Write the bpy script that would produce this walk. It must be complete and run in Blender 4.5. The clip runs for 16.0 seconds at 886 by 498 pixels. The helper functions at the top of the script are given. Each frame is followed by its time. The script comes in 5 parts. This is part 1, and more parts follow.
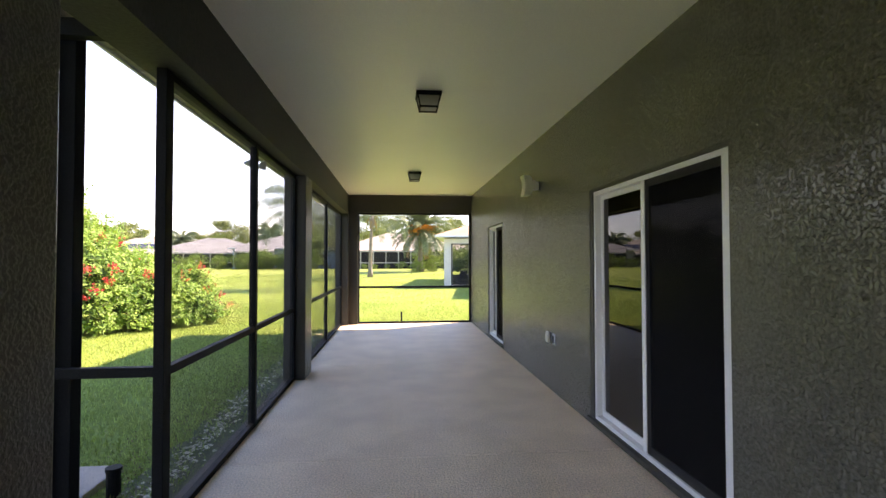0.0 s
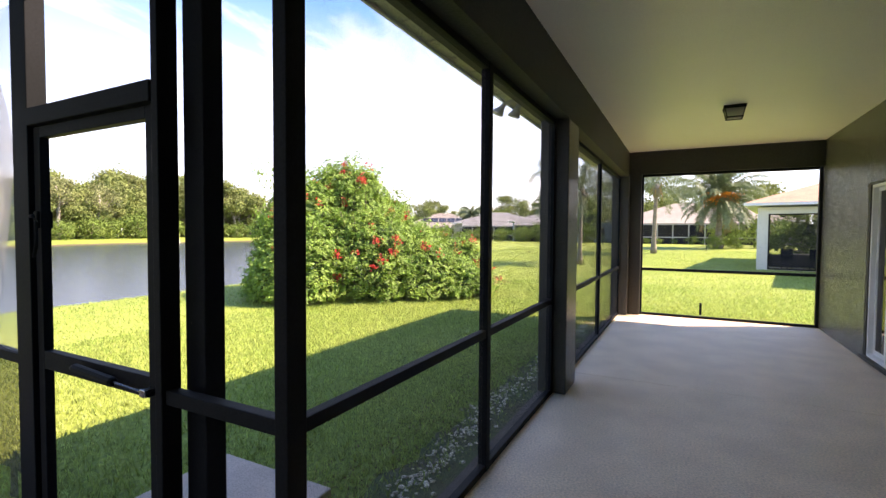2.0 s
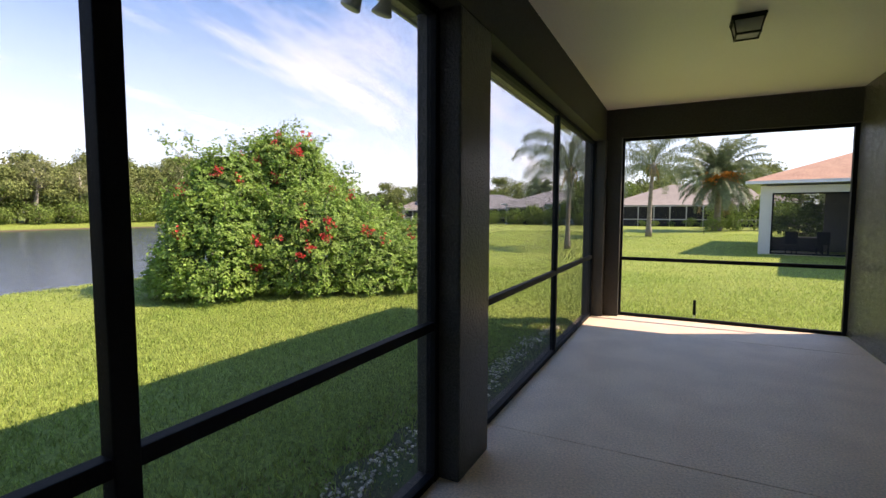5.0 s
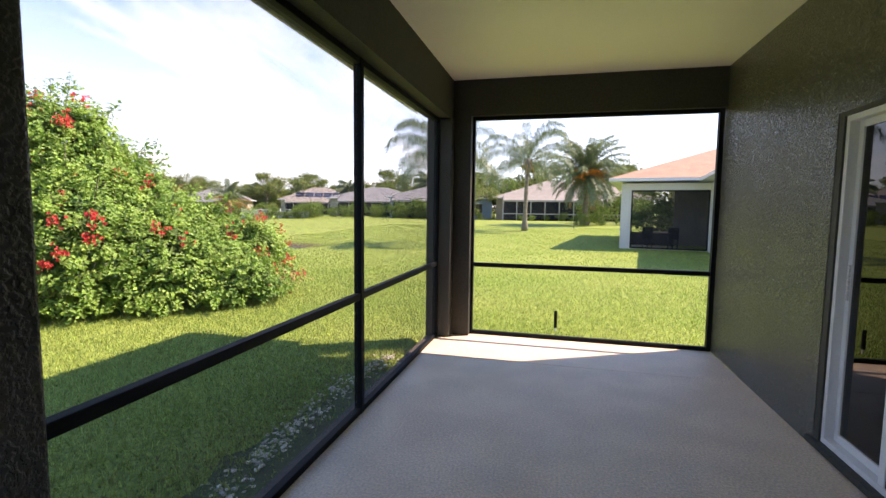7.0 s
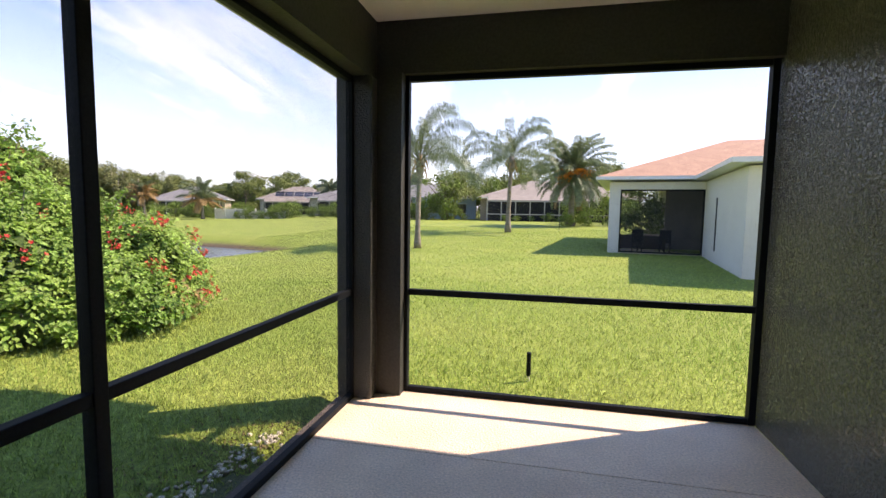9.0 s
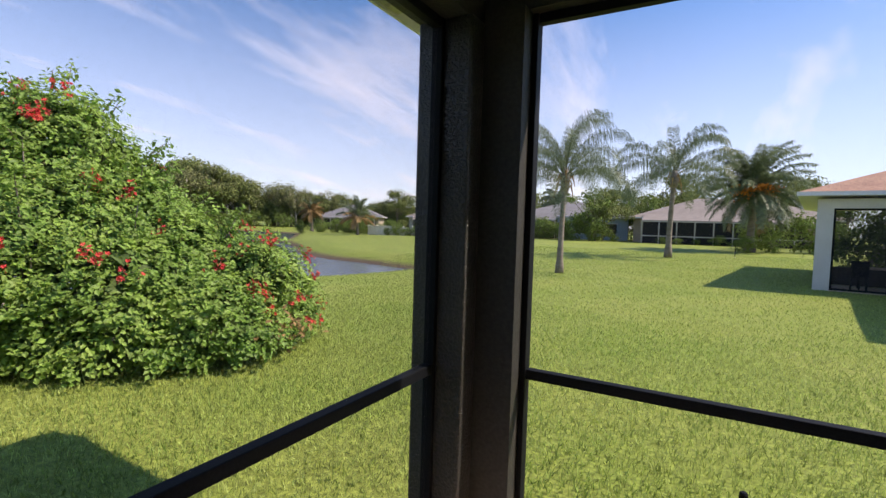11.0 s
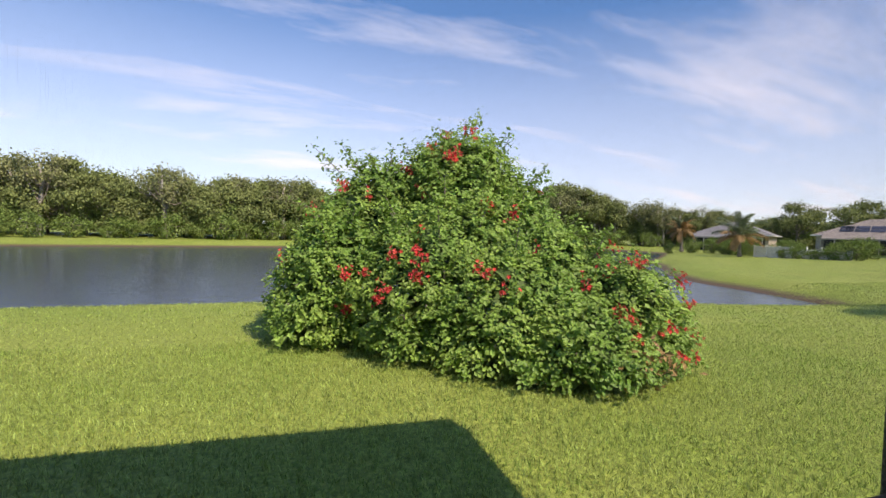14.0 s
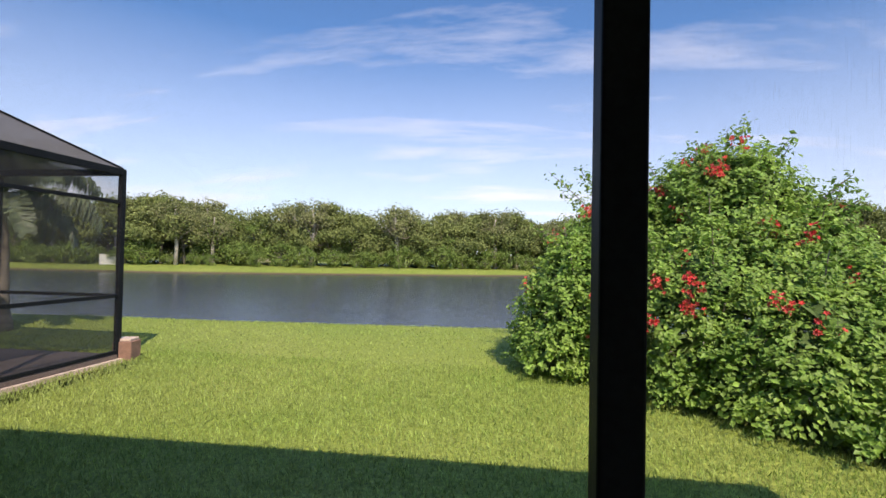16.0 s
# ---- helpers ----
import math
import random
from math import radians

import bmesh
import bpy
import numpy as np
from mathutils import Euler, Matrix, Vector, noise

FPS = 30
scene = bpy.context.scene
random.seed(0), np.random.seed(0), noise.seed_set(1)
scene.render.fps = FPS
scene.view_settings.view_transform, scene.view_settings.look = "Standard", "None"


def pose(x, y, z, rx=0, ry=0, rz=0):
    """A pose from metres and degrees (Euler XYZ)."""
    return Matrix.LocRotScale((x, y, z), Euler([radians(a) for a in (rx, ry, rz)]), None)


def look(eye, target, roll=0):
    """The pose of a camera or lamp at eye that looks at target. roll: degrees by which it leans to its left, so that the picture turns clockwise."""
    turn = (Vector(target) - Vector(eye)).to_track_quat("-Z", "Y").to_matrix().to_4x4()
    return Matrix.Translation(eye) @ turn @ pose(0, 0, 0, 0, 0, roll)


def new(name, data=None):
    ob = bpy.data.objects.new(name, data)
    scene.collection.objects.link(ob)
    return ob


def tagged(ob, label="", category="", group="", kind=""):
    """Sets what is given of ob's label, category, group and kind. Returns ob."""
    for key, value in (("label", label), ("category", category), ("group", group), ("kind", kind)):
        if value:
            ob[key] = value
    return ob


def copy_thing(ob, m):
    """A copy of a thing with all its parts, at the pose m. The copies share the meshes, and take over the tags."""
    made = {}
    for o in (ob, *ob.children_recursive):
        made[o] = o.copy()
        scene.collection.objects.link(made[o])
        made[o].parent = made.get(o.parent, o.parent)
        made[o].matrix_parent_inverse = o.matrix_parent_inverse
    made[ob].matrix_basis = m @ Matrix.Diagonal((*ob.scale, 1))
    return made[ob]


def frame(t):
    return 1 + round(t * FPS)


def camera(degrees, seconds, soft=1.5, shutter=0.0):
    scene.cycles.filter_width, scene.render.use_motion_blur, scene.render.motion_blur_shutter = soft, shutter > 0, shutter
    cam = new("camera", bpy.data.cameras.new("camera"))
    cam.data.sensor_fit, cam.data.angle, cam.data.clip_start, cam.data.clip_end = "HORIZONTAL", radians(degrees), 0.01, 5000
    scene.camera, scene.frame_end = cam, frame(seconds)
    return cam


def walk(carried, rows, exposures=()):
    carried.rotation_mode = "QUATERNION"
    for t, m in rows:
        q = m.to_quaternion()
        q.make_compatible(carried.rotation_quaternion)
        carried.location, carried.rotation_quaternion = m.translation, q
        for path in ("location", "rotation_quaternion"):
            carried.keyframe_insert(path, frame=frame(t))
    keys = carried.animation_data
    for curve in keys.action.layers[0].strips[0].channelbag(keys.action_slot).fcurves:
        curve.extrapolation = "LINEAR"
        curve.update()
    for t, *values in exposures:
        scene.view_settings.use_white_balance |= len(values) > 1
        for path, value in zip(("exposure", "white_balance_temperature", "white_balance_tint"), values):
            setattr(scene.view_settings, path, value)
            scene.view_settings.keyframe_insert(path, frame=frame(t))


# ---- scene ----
cam = camera(87.0, 16.0)
PATH = [
    (0, (0.222, -0.254, 1.508), (0.417, 1.736, 1.554), -0.1),
    (0.5, (0.225, 0.187, 1.508), (0.314, 2.185, 1.523), 0.1),
    (1, (0.246, 0.644, 1.509), (0.013, 2.63, 1.486), 0.4),
    (1.5, (0.15, 1.048, 1.516), (-0.432, 2.961, 1.468), 0.4),
    (2, (0.039, 1.4, 1.525), (-0.881, 3.174, 1.453), 0.4),
    (2.5, (0.019, 1.745, 1.515), (-1.163, 3.356, 1.417), 0.6),
    (3, (0.004, 2.043, 1.497), (-1.291, 3.563, 1.387), 0.7),
    (3.5, (-0.058, 2.406, 1.511), (-1.363, 3.916, 1.385), 0.6),
    (4, (-0.032, 2.737, 1.497), (-1.312, 4.268, 1.361), 0.5),
    (4.5, (0.081, 3.107, 1.5), (-1.066, 4.739, 1.357), 0.4),
    (4.9, (0.12, 3.424, 1.491), (-0.841, 5.172, 1.349), 0.2),
    (5, (0.132, 3.52, 1.492), (-0.78, 5.294, 1.348), 0.2),
    (5.2, (0.156, 3.69, 1.511), (-0.669, 5.506, 1.365), 0.3),
    (7.3, (0.383, 5.618, 1.534), (-0.074, 7.558, 1.367), 0.6),
    (7.5, (0.419, 5.803, 1.541), (-0.025, 7.746, 1.376), 0.5),
    (8, (0.43, 6.284, 1.546), (0.025, 8.235, 1.378), 0.5),
    (8.2, (0.439, 6.466, 1.546), (0.043, 8.419, 1.377), 0.5),
    (10.3, (0.404, 8.281, 1.576), (-0.285, 10.153, 1.436), 1.9),
    (10.5, (0.33, 8.419, 1.57), (-0.44, 10.26, 1.443), 1.9),
    (11, (0.099, 8.715, 1.597), (-0.891, 10.45, 1.494), 1.7),
    (11.5, (-0.058, 8.939, 1.603), (-1.272, 10.526, 1.518), 1.6),
    (12, (-0.142, 9.046, 1.615), (-1.546, 10.468, 1.542), 1.5),
    (12.5, (-0.17, 9.03, 1.623), (-1.734, 10.274, 1.549), 1.5),
    (13, (-0.214, 9.005, 1.61), (-1.914, 10.057, 1.537), 1.5),
    (13.5, (-0.231, 8.98, 1.604), (-2.048, 9.814, 1.532), 1.6),
    (14, (-0.248, 8.936, 1.61), (-2.154, 9.54, 1.543), 1.7),
    (14.5, (-0.298, 8.824, 1.601), (-2.26, 9.208, 1.551), 1.6),
    (15, (-0.354, 8.664, 1.594), (-2.34, 8.899, 1.565), 1.4),
    (15.5, (-0.399, 8.526, 1.606), (-2.399, 8.519, 1.606), 1.2),
    (16, (-0.467, 8.343, 1.563), (-2.451, 8.092, 1.601), 1.1),
]
EXPOSURE = [(0.0, 2.24, 8400, 26), (0.5, 2.4, 8400, 26), (1.0, 2.4, 8350, 26), (1.5, 2.25, 8300, 26), (2.0, 1.8, 8150, 25), (2.5, 1.4, 8050, 24), (3.0, 1.16, 7950, 23), (4.0, 0.85, 7900, 22), (5.0, 1.0, 7800, 24), (7.5, 1.37, 7700, 25), (8.2, 1.3, 7700, 25),
            (10.5, 0.52, 7150, 23), (11.5, 0.38, 7150, 23), (13.0, 0.4, 7250, 22), (14.5, 0.38, 7350, 20), (16.0, 0.42, 7150, 19)]
walk(cam, [(t, look(eye, target, roll)) for t, eye, target, roll in PATH], EXPOSURE)

# ---- world, sun ----
SUN_DX, SUN_DY = 0.80, 0.42          # metres travelled in x and y for one metre of fall
to_sun = Vector((SUN_DX, SUN_DY, 1.0)).normalized()
world = bpy.data.worlds.new("world")
scene.world = world
world.use_nodes = True
wn, wl = world.node_tree.nodes, world.node_tree.links
wn.clear()
w_out = wn.new("ShaderNodeOutputWorld")
w_bg = wn.new("ShaderNodeBackground")
w_bg.inputs["Strength"].default_value = 0.13
sky = wn.new("ShaderNodeTexSky")
sky.sky_type = "NISHITA"
sky.sun_disc = False
sky.sun_elevation = math.asin(to_sun.z)
sky.sun_rotation = math.atan2(to_sun.x, to_sun.y)
sky.air_density, sky.dust_density, sky.ozone_density = 1.0, 0.3, 4.0
w_tc = wn.new("ShaderNodeTexCoord")
w_sep = wn.new("ShaderNodeSeparateXYZ")
wl.new(w_tc.outputs["Generated"], w_sep.inputs[0])
# flat cloud sheet: the direction divided by its height
w_add = wn.new("ShaderNodeMath"); w_add.operation = "ADD"; w_add.inputs[1].default_value = 0.16
wl.new(w_sep.outputs["Z"], w_add.inputs[0])
w_max = wn.new("ShaderNodeMath"); w_max.operation = "MAXIMUM"; w_max.inputs[1].default_value = 0.05
wl.new(w_add.outputs[0], w_max.inputs[0])
w_div = wn.new("ShaderNodeVectorMath"); w_div.operation = "DIVIDE"
w_cmb = wn.new("ShaderNodeCombineXYZ")
for k in range(3):
    wl.new(w_max.outputs[0], w_cmb.inputs[k])
wl.new(w_tc.outputs["Generated"], w_div.inputs[0]); wl.new(w_cmb.outputs[0], w_div.inputs[1])
w_map = wn.new("ShaderNodeMapping")
w_map.inputs["Rotation"].default_value = (0, 0, 0.28)
w_map.inputs["Scale"].default_value = (1.5, 0.5, 0.0)
wl.new(w_div.outputs[0], w_map.inputs[0])
w_n = wn.new("ShaderNodeTexNoise")
w_n.inputs["Scale"].default_value, w_n.inputs["Detail"].default_value, w_n.inputs["Roughness"].default_value = 1.0, 9.0, 0.62
w_n.inputs["Distortion"].default_value = 0.35
wl.new(w_map.outputs[0], w_n.inputs["Vector"])
w_ramp = wn.new("ShaderNodeValToRGB")
w_ramp.color_ramp.elements[0].position, w_ramp.color_ramp.elements[1].position = 0.52, 0.84
wl.new(w_n.outputs["Fac"], w_ramp.inputs[0])
# thicker milky cloud low down
w_hor = wn.new("ShaderNodeMapRange"); w_hor.inputs["From Min"].default_value = 0.42; w_hor.inputs["From Max"].default_value = 0.06
w_hor.inputs["To Min"].default_value = 0.0; w_hor.inputs["To Max"].default_value = 0.72
wl.new(w_sep.outputs["Z"], w_hor.inputs["Value"])
w_sum = wn.new("ShaderNodeMath"); w_sum.operation = "ADD"; w_sum.use_clamp = True
wl.new(w_ramp.outputs[0], w_sum.inputs[0]); wl.new(w_hor.outputs[0], w_sum.inputs[1])
w_mul = wn.new("ShaderNodeMath"); w_mul.operation = "MULTIPLY"; w_mul.inputs[1].default_value = 0.8
wl.new(w_sum.outputs[0], w_mul.inputs[0])
w_tint = wn.new("ShaderNodeVectorMath"); w_tint.operation = "MULTIPLY"; w_tint.inputs[1].default_value = (0.65, 0.965, 1.20)
wl.new(sky.outputs[0], w_tint.inputs[0])
w_mix = wn.new("ShaderNodeMixRGB")
w_mix.inputs["Color2"].default_value = (6.7, 6.9, 7.7, 1)
wl.new(w_mul.outputs[0], w_mix.inputs["Fac"]); wl.new(w_tint.outputs[0], w_mix.inputs["Color1"])
wl.new(w_mix.outputs[0], w_bg.inputs["Color"]); wl.new(w_bg.outputs[0], w_out.inputs[0])

sun_data = bpy.data.lights.new("sun", "SUN")
sun_data.energy, sun_data.angle, sun_data.color = 4.75, radians(0.53), (1.0, 0.93, 0.82)
sun = new("sun", sun_data)
sun.matrix_world = look(to_sun * 60, (0, 0, 0))


# ---- materials ----
def surface(name, base, second=None, scale=3.0, fine=60.0, rough=0.6, bump=0.0, bump_scale=80.0, metal=0.0, amount=0.5,
            fine_amount=0.25, spec=0.5, vary=0.0, trans=0.0, stretch=(1, 1, 1), island=False, relief=0.01, sharp=0.2, swirl=0.0, low=None, knock=False):
    """A solid surface: two colours mixed by coarse stains, fine grain on top, relief, and tint per object or island."""
    m = bpy.data.materials.new(name)
    m.use_nodes = True
    n, l = m.node_tree.nodes, m.node_tree.links
    b = n["Principled BSDF"]
    b.inputs["Roughness"].default_value, b.inputs["Metallic"].default_value = rough, metal
    b.inputs["Specular IOR Level"].default_value = spec
    second = second or tuple(c * 0.72 for c in base)
    tc = n.new("ShaderNodeTexCoord")
    mp = n.new("ShaderNodeMapping"); mp.inputs["Scale"].default_value = stretch
    l.new(tc.outputs["Object"], mp.inputs[0])
    a = n.new("ShaderNodeTexNoise"); a.inputs["Scale"].default_value, a.inputs["Detail"].default_value = scale, 6
    f = n.new("ShaderNodeTexNoise"); f.inputs["Scale"].default_value, f.inputs["Detail"].default_value = fine, 3
    f.inputs["Distortion"].default_value = swirl
    l.new(mp.outputs[0], a.inputs["Vector"]); l.new(mp.outputs[0], f.inputs["Vector"])
    r = n.new("ShaderNodeMapRange"); r.inputs["From Min"].default_value, r.inputs["From Max"].default_value = 0.35, 0.68
    r.inputs["To Max"].default_value = amount * 2
    l.new(a.outputs["Fac"], r.inputs["Value"])
    mix = n.new("ShaderNodeMixRGB")
    mix.inputs["Color1"].default_value, mix.inputs["Color2"].default_value = (*base, 1), (*second, 1)
    l.new(r.outputs[0], mix.inputs["Fac"])
    fr = n.new("ShaderNodeMapRange"); fr.inputs["From Min"].default_value, fr.inputs["From Max"].default_value = 0.5 - sharp, 0.5 + sharp
    fr.inputs["To Min"].default_value, fr.inputs["To Max"].default_value = 1 - fine_amount, 1 + fine_amount
    l.new(f.outputs["Fac"], fr.inputs["Value"])
    mul = n.new("ShaderNodeVectorMath"); mul.operation = "SCALE"
    l.new(mix.outputs[0], mul.inputs[0]); l.new(fr.outputs[0], mul.inputs["Scale"])
    col = mul.outputs[0]
    if vary:
        src = n.new("ShaderNodeNewGeometry").outputs["Random Per Island"] if island else n.new("ShaderNodeObjectInfo").outputs["Random"]
        vr = n.new("ShaderNodeMapRange"); vr.inputs["To Min"].default_value, vr.inputs["To Max"].default_value = 1 - vary, 1 + vary
        l.new(src, vr.inputs["Value"])
        m2 = n.new("ShaderNodeVectorMath"); m2.operation = "SCALE"
        l.new(col, m2.inputs[0]); l.new(vr.outputs[0], m2.inputs["Scale"])
        col = m2.outputs[0]
    if low:
        # bare earth below a height (the eroded shore)
        sx = n.new("ShaderNodeSeparateXYZ"); l.new(tc.outputs["Object"], sx.inputs[0])
        lr = n.new("ShaderNodeMapRange"); lr.inputs["From Min"].default_value, lr.inputs["From Max"].default_value = low[0], low[1]
        l.new(sx.outputs["Z"], lr.inputs["Value"])
        lm = n.new("ShaderNodeMixRGB"); lm.inputs["Color1"].default_value = (*low[2], 1)
        l.new(lr.outputs[0], lm.inputs["Fac"]); l.new(col, lm.inputs["Color2"])
        col = lm.outputs[0]
    l.new(col, b.inputs["Base Color"])
    if bump:
        bn = n.new("ShaderNodeTexNoise"); bn.inputs["Scale"].default_value, bn.inputs["Detail"].default_value = bump_scale, 4
        bn.inputs["Distortion"].default_value = swirl
        l.new(mp.outputs[0], bn.inputs["Vector"])
        bp = n.new("ShaderNodeBump"); bp.inputs["Strength"].default_value, bp.inputs["Distance"].default_value = min(1, bump), relief
        height = bn.outputs["Fac"]
        if knock:
            # knocked-down plaster: flat-topped blobs with soft shoulders
            kr = n.new("ShaderNodeMapRange"); kr.interpolation_type = "SMOOTHSTEP"
            kr.inputs["From Min"].default_value, kr.inputs["From Max"].default_value = 0.42, 0.60
            l.new(height, kr.inputs["Value"])
            height = kr.outputs[0]
        l.new(height, bp.inputs["Height"]); l.new(bp.outputs[0], b.inputs["Normal"])
    if trans:
        t = n.new("ShaderNodeBsdfTranslucent"); l.new(col, t.inputs["Color"])
        ms = n.new("ShaderNodeMixShader"); ms.inputs["Fac"].default_value = trans
        l.new(b.outputs[0], ms.inputs[1]); l.new(t.outputs[0], ms.inputs[2])
        l.new(ms.outputs[0], n["Material Output"].inputs["Surface"])
    return m


def screen_material(name, cover, colour, lit=False):
    m = bpy.data.materials.new(name)
    m.use_nodes = True
    n, l = m.node_tree.nodes, m.node_tree.links
    n.clear()
    o = n.new("ShaderNodeOutputMaterial"); mx = n.new("ShaderNodeMixShader")
    t = n.new("ShaderNodeBsdfTransparent"); d = n.new("ShaderNodeBsdfDiffuse")
    d.inputs["Color"].default_value = (*colour, 1)
    mx.inputs["Fac"].default_value = cover
    l.new(t.outputs[0], mx.inputs[1]); l.new(mx.outputs[0], o.inputs[0])
    if lit:
        # pale threads that glow when lit from behind
        tr = n.new("ShaderNodeBsdfTranslucent"); tr.inputs["Color"].default_value = (*colour, 1)
        m2 = n.new("ShaderNodeMixShader"); m2.inputs["Fac"].default_value = 0.5
        l.new(d.outputs[0], m2.inputs[1]); l.new(tr.outputs[0], m2.inputs[2]); l.new(m2.outputs[0], mx.inputs[2])
    else:
        l.new(d.outputs[0], mx.inputs[2])
    return m


def glass_material(name, tint, rough=0.0):
    """Dark tinted pane: it lets a little light through and mirrors by Fresnel."""
    m = bpy.data.materials.new(name)
    m.use_nodes = True
    n, l = m.node_tree.nodes, m.node_tree.links
    n.clear()
    o = n.new("ShaderNodeOutputMaterial"); mx = n.new("ShaderNodeMixShader")
    t = n.new("ShaderNodeBsdfTransparent"); t.inputs["Color"].default_value = (*tint, 1)
    g = n.new("ShaderNodeBsdfGlossy"); g.inputs["Roughness"].default_value = rough
    fr = n.new("ShaderNodeFresnel"); fr.inputs["IOR"].default_value = 1.6
    l.new(fr.outputs[0], mx.inputs["Fac"])
    l.new(t.outputs[0], mx.inputs[1]); l.new(g.outputs[0], mx.inputs[2]); l.new(mx.outputs[0], o.inputs[0])
    return m


STUCCO = surface("dark_stucco", (0.128, 0.130, 0.110), (0.096, 0.099, 0.086), 1.3, 50, 0.24, 1.0, 48, amount=0.5, fine_amount=0.14, relief=0.015, sharp=0.15, knock=True, spec=0.8)
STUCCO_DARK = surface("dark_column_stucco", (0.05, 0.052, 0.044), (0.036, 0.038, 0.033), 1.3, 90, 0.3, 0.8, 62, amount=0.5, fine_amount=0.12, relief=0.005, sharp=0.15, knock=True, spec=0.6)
BEAM = surface("dark_painted_band", (0.040, 0.041, 0.035), (0.030, 0.031, 0.027), 1.5, 45, 0.65, 0.35, 60, amount=0.4)
FRAME = surface("dark_aluminium", (0.011, 0.013, 0.016), (0.007, 0.009, 0.011), 2.0, 90, 0.6, 0.05, 120, amount=0.5, spec=0.12)
CEIL = surface("ceiling_paint", (0.92, 0.91, 0.80), (0.88, 0.87, 0.76), 0.8, 120, 0.42, 0.10, 160, amount=0.35, fine_amount=0.04)
CONCRETE = surface("painted_concrete", (0.95, 0.74, 0.555), (0.84, 0.64, 0.475), 2.2, 70, 0.55, 1.0, 60, amount=0.6, fine_amount=0.2, vary=0.03)
JOINT = surface("joint_shadow_line", (0.16, 0.13, 0.11), rough=0.9)
PAD = surface("old_concrete", (0.66, 0.52, 0.43), (0.52, 0.41, 0.335), 2.5, 120, 0.8, 0.5, 120, fine_amount=0.2)
WHITE = surface("white_frame_paint", (0.78, 0.79, 0.80), (0.68, 0.69, 0.70), 4, 90, 0.4, amount=0.3, fine_amount=0.04)
PLASTIC = surface("aged_white_plastic", (0.70, 0.69, 0.62), (0.58, 0.57, 0.50), 9, 90, 0.45, amount=0.4, fine_amount=0.05)
GREY_METAL = surface("grey_cast_metal", (0.72, 0.72, 0.72), (0.6, 0.6, 0.6), 12, 90, 0.45)
CHROME = surface("bright_metal", (0.6, 0.6, 0.6), rough=0.25, metal=1.0)
SOFFIT = surface("soffit_vinyl", (0.60, 0.58, 0.48), (0.52, 0.50, 0.41), 2, 60, 0.6, amount=0.3, fine_amount=0.05)
SCREEN = screen_material("insect_screen", 0.07, (0.025, 0.027, 0.03))
SCREEN_DARK = screen_material("dense_screen", 0.45, (0.05, 0.05, 0.055))
SCREEN_ROOF = screen_material("roof_screen", 0.8, (0.13, 0.13, 0.135))
SCREEN_SAG = screen_material("sagging_screen", 0.46, (0.40, 0.405, 0.42), True)
SCREEN_SKIRT = screen_material("torn_screen", 0.72, (0.085, 0.082, 0.09))
SCREEN_DOOR = screen_material("sliding_door_screen", 0.8, (0.012, 0.012, 0.013))
WIRE = surface("screen_thread", (0.045, 0.047, 0.05), rough=0.7)
GLASS = glass_material("tinted_glass", (0.10, 0.105, 0.11))
LAMP_GLASS = screen_material("seeded_glass", 0.4, (0.75, 0.77, 0.75), True)
BULB = surface("frosted_bulb", (0.8, 0.8, 0.78), rough=0.5)
# tone that carries the dimness of the rooms and the neighbour's porch
ROOM = surface("dim_toned_room", (0.20, 0.19, 0.175), rough=0.8)
GRASS = surface("lawn", (0.185, 0.25, 0.042), (0.24, 0.285, 0.06), 0.35, 26, 0.75, 1.0, 30, amount=0.5, fine_amount=0.45, spec=0.2, low=(-0.52, -0.36, (0.11, 0.08, 0.05)))
BLADE = surface("grass_blade", (0.285, 0.40, 0.10), (0.405, 0.475, 0.155), 0.5, 9, 0.6, amount=0.5, vary=0.35, trans=0.35, island=True, spec=0.1)
PEBBLE = surface("pale_pebble", (0.80, 0.73, 0.60), (0.52, 0.46, 0.36), 20, 120, 0.75, 0.3, 150, vary=0.4)
PEBBLES = surface("pale_pebbles", (0.80, 0.73, 0.60), (0.52, 0.46, 0.36), 20, 120, 0.75, 0.3, 150, vary=0.4, island=True)
SOIL = surface("bare_soil", (0.105, 0.09, 0.05), (0.085, 0.125, 0.035), 3, 60, 0.9, 0.8, 40)
LITTER = surface("dry_litter", (0.20, 0.145, 0.085), (0.34, 0.27, 0.17), 6, 60, 0.85, vary=0.5, island=True)
LEAF = surface("vine_leaf", (0.155, 0.29, 0.045), (0.295, 0.445, 0.082), 1.7, 9, 0.58, amount=0.5, vary=0.28, trans=0.35, island=True)
LEAF_INNER = surface("shade_toned_leaf", (0.06, 0.11, 0.02), (0.09, 0.15, 0.03), 3, 20, 0.8, vary=0.3, island=True)
FLOWER = surface("red_flower", (0.62, 0.05, 0.055), (0.70, 0.13, 0.09), 5, 40, 0.5, vary=0.25, trans=0.25, island=True)
BARK = surface("grey_bark", (0.27, 0.235, 0.19), (0.16, 0.135, 0.105), 3, 40, 0.85, 0.8, 25, stretch=(1, 1, 3))
PALE_BARK = surface("pale_bark", (0.46, 0.42, 0.36), (0.30, 0.27, 0.22), 3, 40, 0.85, 0.8, 25, stretch=(1, 1, 3))
PALM_LEAF = surface("palm_leaf", (0.14, 0.19, 0.095), (0.20, 0.25, 0.13), 1, 6, 0.45, vary=0.35, trans=0.3, island=True)
PALM_DRY = surface("dry_palm_leaf", (0.42, 0.27, 0.10), (0.33, 0.22, 0.10), 2, 10, 0.7, vary=0.3, trans=0.2, island=True)
